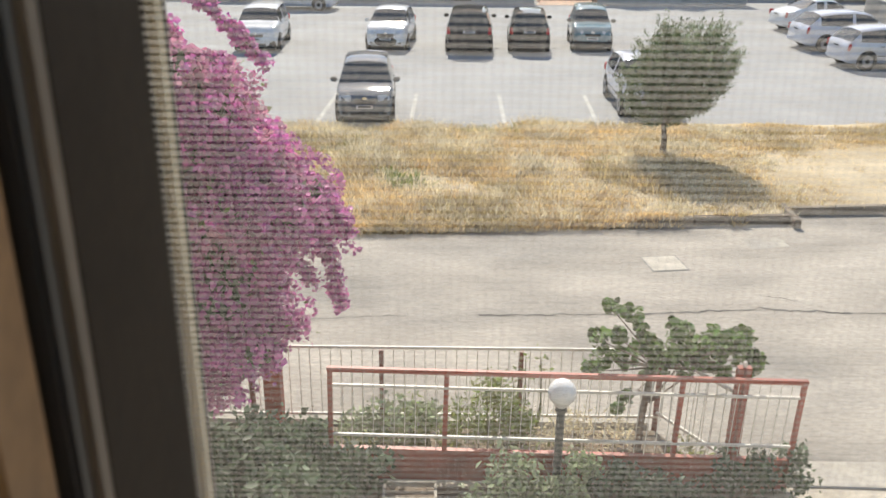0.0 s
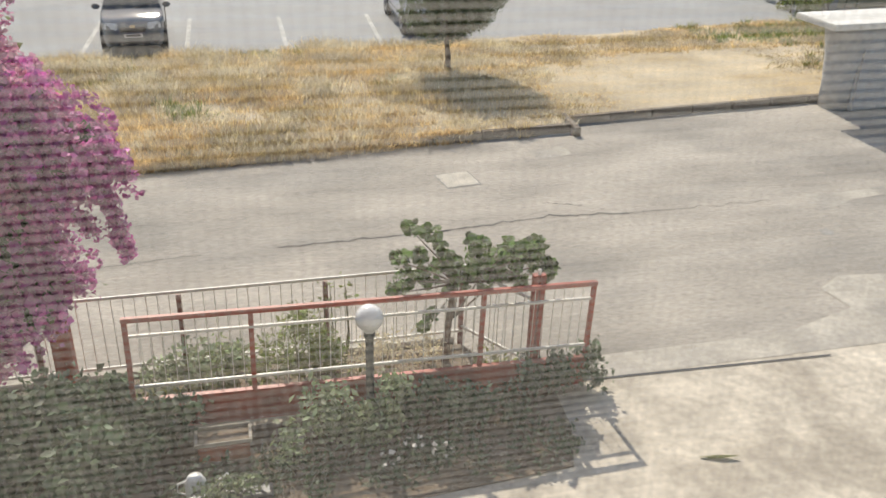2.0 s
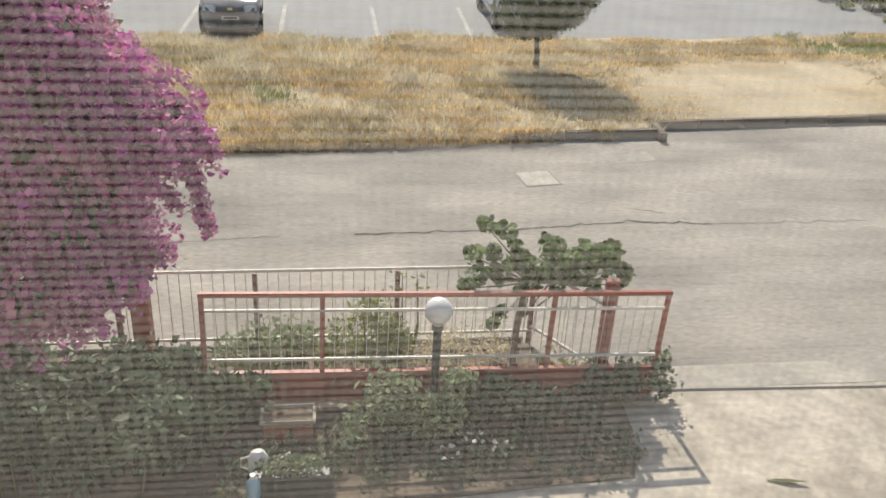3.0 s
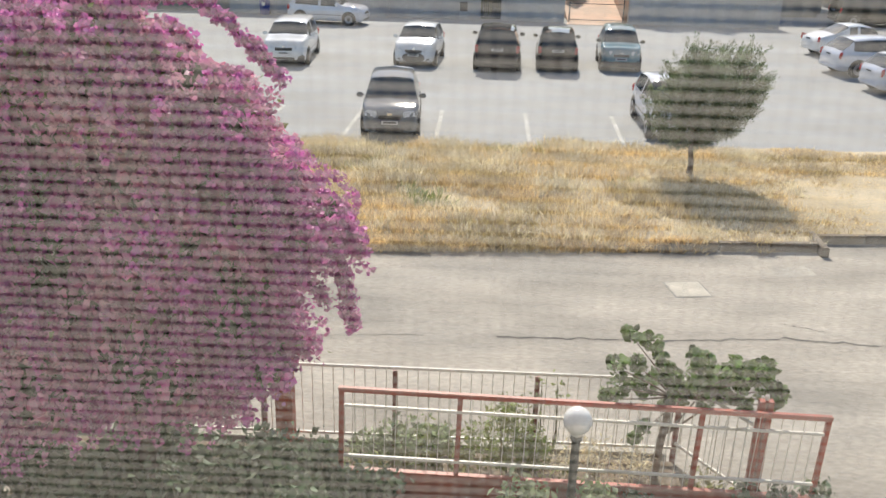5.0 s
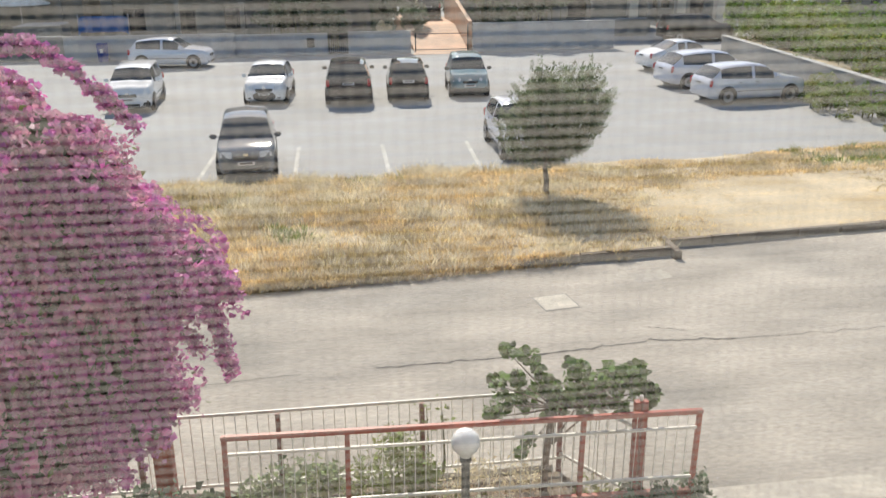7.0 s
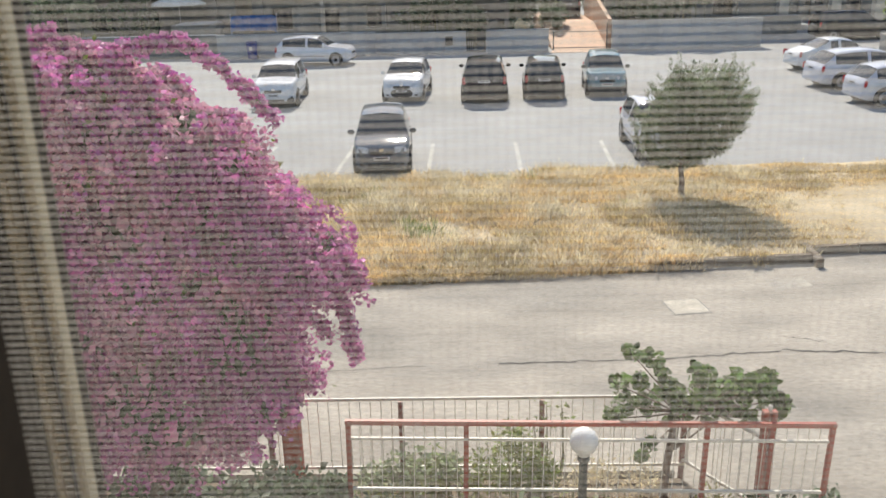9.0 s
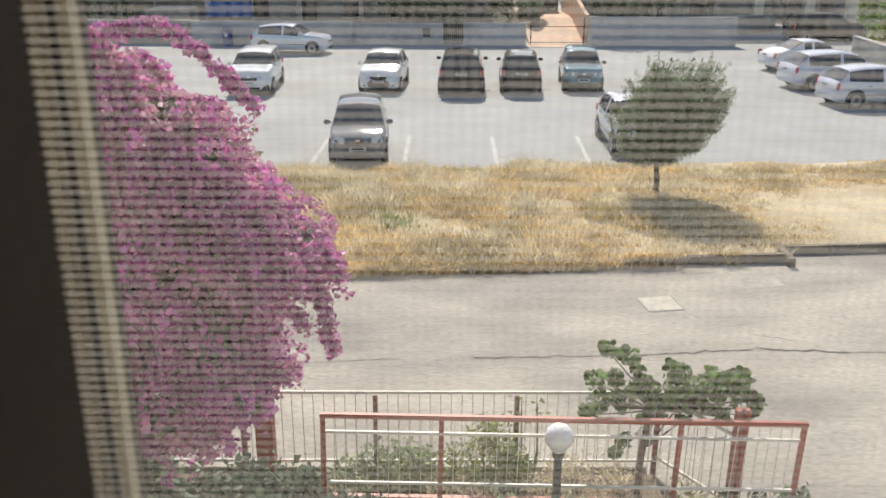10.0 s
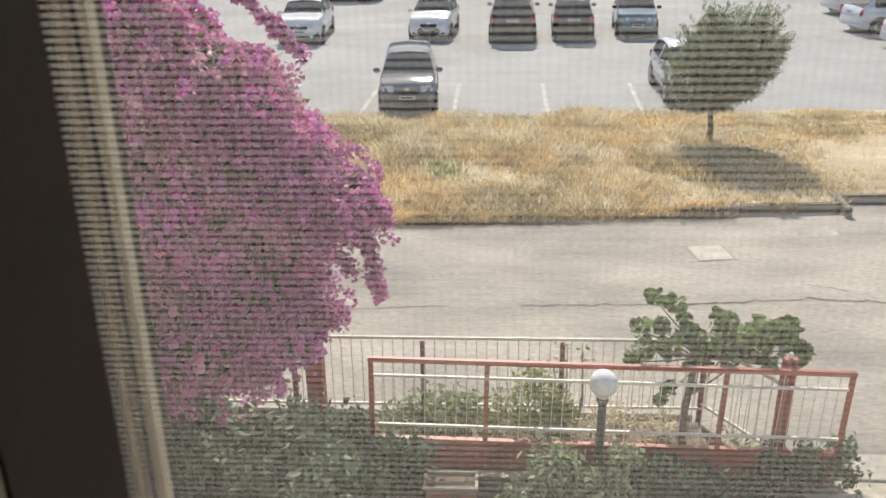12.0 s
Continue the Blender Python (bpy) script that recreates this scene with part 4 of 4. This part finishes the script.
# dark sheet laid over the concrete as the gate's cast shade
sheet("flower_bed", [(-6, 6.42), (1.2, 6.36), (3.05, 6.5), (3.25, 7.1), (3.3, 7.8), (-6, 7.8)], 0.03, 0.03, M_SOIL_AND_SHADE, "dark soil-coloured sheet painting the shade in front of the gate", "garden bed")

lamp = thing("garden_lamp", "white globe garden lamp on a dark green pole", "lamp", pose(1.16, 7.6, 0))
part("pole", lathe([(.07, 0), (.07, .05), (.045, .08), (.042, 1.1), (.06, 1.12), (.06, 1.19)], 14), M_POLE, lamp)
part("globe", lathe([(.06, 1.18)] + [(.142 * math.sin(a), 1.335 - .142 * math.cos(a)) for a in np.linspace(.45, math.pi - .02, 16)], 24), M_GLOBE, lamp, "white opal glass globe", smooth=True)


def plant(name, label, blobs, size, mat, aspect=.55, per=260, up=.3, group=""):
    root = thing(name, label, "plant", group=group)
    c = np.concatenate([in_ball(int(per * n), b, r, .3) for b, r, n in blobs])
    c += rng.normal(0, .055, c.shape)
    c[:, 2] = np.maximum(c[:, 2], .03)
    part("leaves", leaf_mesh(c, size, mat, aspect, up=up), mat, root)
    for b, r, n in blobs[:9]:
        part("stem", tube([(b[0] * .85 + blobs[0][0][0] * .15, b[1], 0.02), (b[0] + .02, b[1] + .01, b[2] * .5), (b[0], b[1], b[2] + r[2] * .5)], (.012, .009, .004), 5), M_TWIG, root)
    return root


plant("leafy_plant", "grey-green leafy plant in the garden bed", clump_blobs(14, -1.1, -.2, 8.2, 8.65, .2, .55, .16, 51), .075, M_PALESHRUB, .5, 75)
plant("leafy_plant", "dark green plant with upright leaves in the bed", clump_blobs(8, -.75, .1, 8.2, 8.6, .2, .48, .16, 52), .12, M_WEED, .3, 45)
plant("shrub", "light green bush with yellowish tips in the bed", clump_blobs(14, .1, 1.0, 8.2, 8.65, .3, .95, .22, 53), .065, M_WEED, .45, 150)
plant("shrub", "pale dry plant beside the globe lamp", clump_blobs(9, .8, 2.0, 8.3, 8.7, .2, .42, .2, 54), .06, M_STRAW_PALE, .3, 150)
plant("leafy_plant", "thin rose shoots rising above the fence", clump_blobs(5, .72, 1.2, 8.5, 8.7, .85, 1.16, .07, 55), .045, M_WEED, .6, 16)
plant("leafy_plant", "low green plants along the gate base", clump_blobs(16, -1.2, 3.0, 8.05, 8.25, .1, .28, .16, 56), .08, M_WEED, .5, 60)
plant("vine", "dark climbing plant at the end of the gate", clump_blobs(10, 2.75, 3.75, 7.68, 7.98, .12, .5, .17, 57), .075, M_SHRUB, .6, 150)
plant("shrub", "grey-leaved shrub in front of the gate panel", clump_blobs(14, .25, 1.55, 7.2, 7.55, .15, .5, .2, 58), .075, M_PALESHRUB, .55, 230)
plant("shrub", "shaded green shrub in front of the gate panel", clump_blobs(10, 1.5, 2.9, 7.25, 7.6, .12, .36, .17, 59), .08, M_SHRUB, .55, 190)
# low plants added to darken that painted shade further
for k in range(6):
    plant("shade_cover", "low dark plant added to deepen the shade before the gate", clump_blobs(9, -.9 + k * .68, -.25 + k * .68, 6.5, 7.2, .03, .08, .15, 80 + k), .06, M_SHRUB, .55, 60, group="ground cover")
plant("shrub", "tall dark shrub beside the red pier", clump_blobs(10, -2.0, -1.25, 7.3, 7.9, .2, .85, .25, 60), .09, M_SHRUB, .6, 260)
for k, (x0, x1) in enumerate(((-5.4, -4.2), (-4.2, -3.1), (-3.1, -2.2), (-2.3, -1.5), (-1.6, -.8))):
    plant("hedge_bush", "dense dark green hedge bush in the shade", clump_blobs(16, x0, x1, 6.5 if k < 4 else 6.9, 7.7, .2, (1.15, 1.1, 1.0, .85, .5)[k], .3, 61 + k), .095, M_SHRUB, .6, 330, group="shaded hedge")

# fig-like tree with broad leaves
fig = thing("fig_tree", "small broad-leaved tree rising above the red gate", "tree")


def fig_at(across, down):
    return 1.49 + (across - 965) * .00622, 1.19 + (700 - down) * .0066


part("trunk", tube([(2.18, 8.45, 0), (2.2, 8.46, .5), (2.24, 8.45, .95), (2.3, 8.45, 1.3)], (.05, .042, .036, .026), 9), M_BARK, fig, "thin grey-brown trunk")
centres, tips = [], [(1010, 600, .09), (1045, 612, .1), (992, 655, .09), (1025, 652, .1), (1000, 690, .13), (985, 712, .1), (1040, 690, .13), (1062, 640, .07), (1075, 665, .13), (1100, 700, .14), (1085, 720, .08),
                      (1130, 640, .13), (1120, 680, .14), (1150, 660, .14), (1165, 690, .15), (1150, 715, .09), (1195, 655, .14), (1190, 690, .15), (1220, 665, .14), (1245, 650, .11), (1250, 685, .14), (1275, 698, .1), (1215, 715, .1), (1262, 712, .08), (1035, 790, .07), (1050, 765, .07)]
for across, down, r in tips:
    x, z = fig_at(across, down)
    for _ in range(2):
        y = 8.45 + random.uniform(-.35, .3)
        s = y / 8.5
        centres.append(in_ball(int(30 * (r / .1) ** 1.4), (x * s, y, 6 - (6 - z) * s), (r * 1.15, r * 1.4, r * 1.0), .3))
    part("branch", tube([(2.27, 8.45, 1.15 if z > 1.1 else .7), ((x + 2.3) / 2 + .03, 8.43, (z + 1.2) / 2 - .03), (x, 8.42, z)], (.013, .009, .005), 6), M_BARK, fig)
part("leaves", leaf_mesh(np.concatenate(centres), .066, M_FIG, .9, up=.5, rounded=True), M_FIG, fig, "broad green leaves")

# olive tree on the verge
olive = thing("olive_tree", "young grey-green olive tree on the dry verge", "tree")
OX, OY = 5.12, 20.35
oz = verge_z(OX, OY)
part("trunk", tube([(OX, OY, oz - .1), (OX + .02, OY, oz + .35), (OX - .03, OY, oz + .7), (OX + .08, OY, oz + 1.2), (OX + .15, OY, oz + 1.7)], (.085, .065, .06, .05, .03), 9), M_BARK, olive, "thin dark trunk")
ob_, way_ = [], []
g = random.Random(12)
for k in range(16):     # main limbs
    a, u = g.uniform(0, 6.283), g.uniform(-.6, .9)
    bx, by, bz = OX + .15 + math.cos(a) * .95, OY + math.sin(a) * .8, 2.0 + u * .9
    part("branch", tube([(OX + .05, OY, oz + .75 + .35 * (u + .6)), ((OX + bx) / 2, (OY + by) / 2, (oz + 1.0 + bz) / 2), (bx, by, bz)], (.03, .02, .007), 6), M_BARK, olive)
for k in range(720):     # upright feathery shoots, longest at the top and on the windward side
    d = Vector((g.gauss(0, 1), g.gauss(0, 1), g.gauss(0, 1))).normalized() * (.35 + .65 * g.random() ** .5)
    if d.x < -.55 and abs(d.z) < .45 and g.random() < .45:
        continue
    p0 = Vector((OX + .1 + d.x * 1.2 + .34 * d.z, OY + d.y * 1.0, 1.9 + d.z * 1.1))
    out = Vector((d.x * .55 + .16, d.y * .5, .75 + .25 * d.z + g.uniform(-.25, .15)))
    ln_ = g.uniform(.16, .46) + .3 * max(0, d.z) * g.random() + .15 * max(0, d.x) * g.random()
    n = int(46 + 50 * ln_)
    t = np.linspace(0, 1, n)[:, None]
    bend = np.array([[.12 * g.uniform(-1, 1), .12 * g.uniform(-1, 1), -.1]])
    ob_.append(np.array(p0)[None] + t * np.array(out)[None] * ln_ + t ** 2 * bend * ln_ + rng.normal(0, .05, (n, 3)) * (1.15 - .6 * t))
    way_.append(np.repeat(np.array(out)[None], n, 0))
core = in_ball(5200, (OX + .1, OY, 1.92), (1.1, .95, 1.0), .3)
ob_.append(core)
way_.append(rng.normal(size=core.shape) * .6 + [0, 0, .5])
part("leaves", leaf_mesh(np.concatenate(ob_), .066, M_OLIVE, .26, up=.2, along=np.concatenate(way_)), M_OLIVE, olive, "narrow grey-green leaves")

# bougainvillea
boug = thing("bougainvillea", "huge bougainvillea covered in pink and magenta bracts", "shrub")
BLOBS = (((-4.6, 7.2, 4.0), (1.0, .9, 1.3)), ((-4.2, 7.0, 4.5), (.8, .8, .75)), ((-3.3, 6.9, 4.65), (.85, .8, .75)), ((-2.68, 6.8, 4.7), (.55, .65, .47)), ((-2.08, 6.8, 4.2), (.52, .65, .52)),
         ((-1.66, 6.75, 3.7), (.46, .6, .4)), ((-1.3, 6.65, 3.62), (.32, .4, .26)), ((-2.4, 6.9, 3.4), (.95, .8, .9)), ((-3.5, 7.0, 3.2), (1.1, .85, 1.1)), ((-4.8, 7.2, 2.6), (1.0, .8, 1.2)),
         ((-1.9, 6.8, 2.95), (.5, .65, .7)), ((-2.6, 6.9, 2.35), (.85, .75, .7)), ((-3.7, 7.0, 2.1), (1.0, .8, .75)), ((-1.72, 6.75, 2.4), (.36, .5, .4)),
         ((-1.95, 6.7, 4.48), (.27, .4, .22)), ((-1.54, 6.65, 4.05), (.25, .4, .2)), ((-1.13, 6.62, 3.72), (.2, .3, .12)), ((-3.0, 6.7, 5.06), (.42, .5, .2)), ((-2.55, 6.65, 4.98), (.2, .4, .2)),
         ((-2.08, 6.7, 4.68), (.27, .4, .19)), ((-1.76, 6.68, 4.42), (.24, .4, .18)))
pink, deep, green, inner, under = [], [], [], [], []
puff = rng.normal(size=(40, 11, 3))
puff /= np.linalg.norm(puff, axis=2)[:, :, None]
for (c, r) in BLOBS:
    area = (r[0] * r[1] + r[0] * r[2] + r[1] * r[2]) / 3
    n_spray = int((820 if c[2] > 4.0 else 600 if c[2] > 3.3 else 380) * area) + 70
    d = rng.normal(size=(n_spray, 3))
    d /= np.linalg.norm(d, axis=1)[:, None]
    n_lobe = int(10 * area) + 5
    ld = rng.normal(size=(n_lobe, 3))
    ld /= np.linalg.norm(ld, axis=1)[:, None]
    lobes = np.array(c) + ld * np.array(r) * .93
    for k in range(n_spray):
        lobe = rng.integers(n_lobe)
        start = lobes[lobe] + d[k] * (.1 + .09 * (lobe % 3)) * rng.uniform(.75, 1)
        if rng.random() < .25:
            start = np.array(c) + d[k] * np.array(r) * .92
        length = rng.uniform(.05, .22)
        m = 2 + int(length * 14)
        t = np.linspace(0, 1, m)[:, None]
        way = d[k] * .5 + np.array([rng.normal(0, .35), rng.normal(0, .35), -.25 - .5 * rng.random()])
        path = start + t * way * length + np.array([0, 0, -1.0]) * (t ** 2) * length * .5 + rng.normal(0, .015, (m, 3))
        # deep takes the brighter bracts: sunlight on tops put into the colour
        heap = deep if rng.random() < (.16 + .25 * (d[k][2] > .3) if c[2] > 3.3 else .06) else pink
        for q in path:
            heap.append(q + puff[rng.integers(40)] * rng.uniform(.028, .046))
        if rng.random() < (.45 if start[0] < -2.5 and 3.9 < start[2] < 4.9 else .1):
            green.append(path - d[k] * .05 + rng.normal(0, .07, (len(path), 3)))
    inner.append(in_ball(int(2200 * area), c, [q * .72 for q in r], .6))
    under.append(in_ball(int(3400 * area), c, [q * .93 for q in r], .84))
    green.append(in_ball(int(60 * area), c, [q * 1.0 for q in r], .9))


def spray(points, n, wide=.05):
    """A shoot thick with bracts along a smooth line."""
    p = np.array(points)
    t = np.linspace(0, len(p) - 1, n)
    line = np.stack([np.interp(t, np.arange(len(p)), p[:, k]) for k in range(3)], 1)
    m = n // 12
    at = line[rng.integers(0, n, m)] + rng.normal(0, wide * .7, (m, 3)).clip(-wide, wide)
    return np.concatenate([q + puff[rng.integers(40)] * rng.uniform(.025, .05) for q in at])


ARC = [(-2.75, 6.6, 5.1), (-2.5, 6.55, 5.3), (-2.2, 6.5, 5.37), (-1.98, 6.5, 5.35), (-1.76, 6.5, 5.19), (-1.55, 6.5, 4.98), (-1.37, 6.5, 4.79)]
arc_pts = spray(ARC, 2200, .032)
half_way = len(arc_pts) // 2
pink.append(arc_pts[:half_way])
deep.append(arc_pts[half_way:])
for pts_, n, w in (([(-1.2, 6.6, 3.75), (-.92, 6.6, 3.74), (-.76, 6.6, 3.6), (-.66, 6.6, 3.42)], 420, .055), ([(-1.1, 6.6, 3.55), (-.86, 6.6, 3.4), (-.8, 6.6, 3.1), (-.73, 6.6, 2.72)], 560, .06),
                   ([(-1.3, 6.6, 3.3), (-1.05, 6.6, 3.1), (-.95, 6.6, 2.95)], 240, .05), ([(-1.5, 6.6, 2.85), (-1.3, 6.6, 2.72), (-1.12, 6.6, 2.5)], 360, .06), ([(-1.5, 6.6, 4.15), (-1.25, 6.6, 4.0), (-1.05, 6.6, 3.85)], 300, .06),
                   ([(-1.9, 6.6, 4.55), (-1.65, 6.55, 4.5), (-1.48, 6.5, 4.42)], 220, .05), ([(-1.35, 6.6, 3.8), (-1.1, 6.6, 3.65), (-.8, 6.6, 3.62)], 260, .06), ([(-3.4, 6.6, 5.3), (-3.0, 6.6, 5.42), (-2.75, 6.6, 5.25)], 300, .07)):
    pts_ = [(x - .15 * (x > -2.2), y, z) for x, y, z in pts_]
    pink.append(spray(pts_, int(n * 2.6), w * .8))
    part("branch", tube(pts_, .009, 5), M_TWIG, boug)
part("branch", tube(ARC, .01, 6), M_TWIG, boug)
part("trunk", tube([(-2.9, 7.2, 0), (-2.95, 7.15, 1.0), (-2.8, 7.05, 2.0), (-3.0, 7.0, 3.2), (-2.9, 6.9, 4.4)], (.1, .085, .07, .05, .02), 9), M_BARK, boug, "woody trunk")
for k in range(22):
    b0, b1 = Vector((-2.9, 7.05, random.uniform(1.8, 3.6))), Vector(random.choice(BLOBS)[0])
    part("branch", tube([b0, (b0 + b1) / 2 + Vector((0, 0, .15)), b1], (.03, .02, .01), 6), M_BARK, boug)


def trimmed(heaps):
    """Leaves the red pier and the foot of the fence free below the hanging shoots."""
    p = np.concatenate(heaps)
    ragged = rng.normal(0, .05, len(p))
    low = 1.3 + .6 * np.clip((p[:, 0] + 2.3) / .7, 0, 1) + .35 * np.clip((p[:, 0] + 1.65) / .3, 0, 1)
    return p[(p[:, 2] > low + ragged) | (p[:, 0] < -2.3)]


part("blossom", leaf_mesh(trimmed(pink), .04, M_BRACT, .9, up=.15), M_BRACT, boug, "pink papery bracts")
part("magenta_blossom", leaf_mesh(trimmed(deep), .048, M_BRACT_LIT, .85, up=.15), M_BRACT_LIT, boug, "magenta bracts, brighter for sunlight on the upper sides")
part("leaves", leaf_mesh(trimmed(green), .06, M_BOUGLEAF, .6, up=.2), M_BOUGLEAF, boug, "yellow-green leaves")
part("inner_blossom", leaf_mesh(trimmed(under), .082, M_BRACT, .85, up=.1), M_BRACT, boug, "pink bracts deep inside the shrub")
part("inner_leaves", leaf_mesh(trimmed(inner), .13, M_SHRUB, .75, up=.1), M_SHRUB, boug, "dark shaded inner leaves")

# pots and small things on the driveway
planter = thing("planter_box", "long terracotta planter with a pale rim", "planter", pose(-.36, 7.42, .012))
part("body", box((.5, .26, .2), (0, 0, 0), .02), M_TERRA, planter)
part("soil", box((.5, .25, .025), (0, 0, .2)), M_SOIL_AND_SHADE, planter, "dark potting soil")
for sx, sy, w, d in ((0, -.135, .56, .03), (0, .135, .56, .03), (-.265, 0, .03, .24), (.265, 0, .03, .24)):
    part("rim", box((w, d, .04), (sx, sy, .22), .008), M_PALE, planter)
jug = thing("watering_can", "white plastic watering can on the ground", "watering can", pose(-.63, 6.82, .012))
part("body", lathe([(.08, 0), (.1, .02), (.1, .2), (.07, .26), (.05, .27)], 16), M_PLASTIC, jug, smooth=True)
part("spout", tube([(.08, 0, .06), (.2, 0, .16), (.3, 0, .25)], (.025, .018, .015), 8), M_PLASTIC, jug)
part("handle", tube([(-.08, 0, .22), (-.16, 0, .2), (-.17, 0, .1), (-.09, 0, .06)], .012, 7), M_PLASTIC, jug)
bottle = thing("bottle", "light blue plastic bottle beside the plants", "bottle", pose(-.66, 6.5, .012))
part("body", lathe([(.06, 0), (.065, .02), (.065, .18), (.025, .24)], 14), M_LIGHTBLUE, bottle, smooth=True)
part("cap", lathe([(.026, .24), (.026, .28)], 10), M_PLASTIC, bottle)
trough = thing("flower_trough", "trough coloured dark for shade, with pale grey-green plants", "planter", pose(-.3, 6.62, .03))
# the shade on the trough is put into its dark body colour
part("body", box((.75, .22, .16), (0, 0, 0), .02), M_POLE, trough)
part("leaves", leaf_mesh(in_ball(420, (0, 0, .24), (.36, .12, .12), .2), .055, M_PALESHRUB, .5), None, trough)
for k, (x, y) in enumerate(((1.22, 6.75), (1.75, 6.8), (1.5, 6.95))):
    pl = thing("flowering_plant", "small white-flowered plant in the shade", "plant", pose(x, y, .012), "white flowers")
    part("leaves", leaf_mesh(in_ball(90, (0, 0, .12), (.16, .14, .11), .2), .06, M_SHRUB, .5), None, pl)
    for q in range(5):
        a = q * 1.26 + k
        part("flower", leaf_mesh(in_ball(4, (.09 * math.cos(a), .09 * math.sin(a), .2 + .02 * (q % 3)), (.018, .018, .01), .4), .05, M_WHITE, .8, up=.8), None, pl, "white petals")
dry = thing("fallen_leaf", "long dry fallen leaf on the concrete", "leaf", pose(4.57, 6.32, .016, 0, 0, -14))
bm = bmesh.new()
va, vb = [], []
for k in range(9):
    u = k / 8
    w = .03 * math.sin(math.pi * u) + .003
    va.append(bm.verts.new((-.2 + .4 * u, w, .03 * u * u + .004)))
    vb.append(bm.verts.new((-.2 + .4 * u, -w, .02 + .02 * u)))
for k in range(8):
    bm.faces.new((va[k], va[k + 1], vb[k + 1], vb[k]))
bmesh.ops.solidify(bm, geom=bm.faces[:], thickness=.003)
part("blade", bm, M_WEED, dry)

# ---- the window and the room behind the camera ----
WX0, WX1, WZ0, WZ1, WY0, WY1 = -.32, 1.9, 5.0, 7.0, .30, .62
bm = bmesh.new()
for x0, x1, z0, z1 in ((-9, WX0, 0, 10), (WX1, 9, 0, 10), (WX0, WX1, 0, WZ0), (WX0, WX1, WZ1, 10)):
    box((x1 - x0, WY1 - WY0, z1 - z0), ((x0 + x1) / 2, (WY0 + WY1) / 2, z0), 0, bm)
# unseen outer face, coloured darker so it bounces less light on the shrub
tagged(part("wall_north", bm, M_WALL_DIM), "outer house wall with the window opening", "wall", kind="structure")
# unseen room, kept pale and shallow to bounce light onto the window frame
tagged(new("floor", mesh_of(box((5, 3.6, .2), (0, -1.5, 4.3)), M_FLOORIN)), "brown tiled floor of the room", "floor", kind="structure")
tagged(new("ceiling", mesh_of(box((5, 3.6, .2), (0, -1.5, 7.4)), M_ROOM)), "plain plastered ceiling of the room", "ceiling", kind="structure")
for nm, sx, sy, at in (("wall_west", .2, 3.6, (-2.5, -1.5, 4.5)), ("wall_east", .2, 3.6, (2.5, -1.5, 4.5))):
    tagged(new(nm, mesh_of(box((sx, sy, 2.9), at), M_ROOM)), "plain plastered wall of the room", "wall", kind="structure")
# opening added behind the camera so sky light brightens the frame
bm = bmesh.new()
for x0, x1, z0, z1 in ((-2.5, -1.5, 4.5, 7.4), (1.5, 2.5, 4.5, 7.4), (-1.5, 1.5, 4.5, 5.3), (-1.5, 1.5, 7.0, 7.4)):
    box((x1 - x0, .2, z1 - z0), ((x0 + x1) / 2, -3.4, z0), 0, bm)
tagged(part("wall_south", bm, M_ROOM), "unseen plastered wall with an opening added to let in sky light", "wall", kind="structure")
window = thing("window_1", "brown aluminium window with an insect screen", "window", kind="structure")
part("sash", box((.057, .1, 2.0), (-.1925, .2585, 5.0), .004), M_FRAME, window, "dark brown upright of the sash")
# room light on the sash's front face, put in as a lighter brown strip
part("sash_edge", box((.02, .012, 2.0), (-.1715, .201, 5.0), .002), M_FRAME_LIT, window, "edge of the sash, lighter brown for the room light on it")
part("seal", box((.024, .01, 2.0), (-.1755, .1895, 5.0), .002), M_BLACK, window, "black rubber seal")
part("inner_frame", box((.12, .04, 2.0), (-.2285, .164, 5.0), .006), M_FRAME_IN, window, "warm brown wooden inner frame")
for x in (-.1925, -.2065):
    part("guide", box((.0055, .014, 2.0), (x, .41, 5.0), .002), M_GUIDE, window, "beige shutter guide")
# dark frame colour covers the lit reveal and paints the channel's shade
part("guide_back", box((.125, .02, 2.0), (-.255, .425, 5.0), .003), M_FRAME, window, "dark strip standing for the shaded guide channel")
part("sill", box((2.22, .5, .05), (.79, .5, 4.97), .01), M_WALL, window)
part("top_rail", box((2.22, .06, .08), (.79, .33, 6.9), .006), M_FRAME, window)

screen = thing("insect_screen", "fine grey insect screen drawn across the window", "insect screen", kind="structure")


def threads(n, make, mat):
    v, f = [], []
    for k in range(n):
        i = len(v)
        v += make(k)
        f.append((i, i + 1, i + 2, i + 3))
    return raw_mesh(v, f, mat)


NY_ = .312
pitch, hw = .0035, .00042
weft = part("weft", threads(370, lambda k: [(-.2, NY_, 5.15 + k * pitch - hw), (1.85, NY_, 5.15 + k * pitch - hw), (1.85, NY_, 5.15 + k * pitch + hw), (-.2, NY_, 5.15 + k * pitch + hw)], M_NET), M_NET, screen)
pv, hv = .0042, .00021
warp = part("warp", threads(480, lambda k: [(-.19 + k * pv - hv, NY_ + .0006, 5.15), (-.19 + k * pv + hv, NY_ + .0006, 5.15), (-.19 + k * pv + hv, NY_ + .0006, 6.45), (-.19 + k * pv - hv, NY_ + .0006, 6.45)], M_NET_V), M_NET_V, screen)
for o in (weft, warp):
    o["kind"] = "stuff"
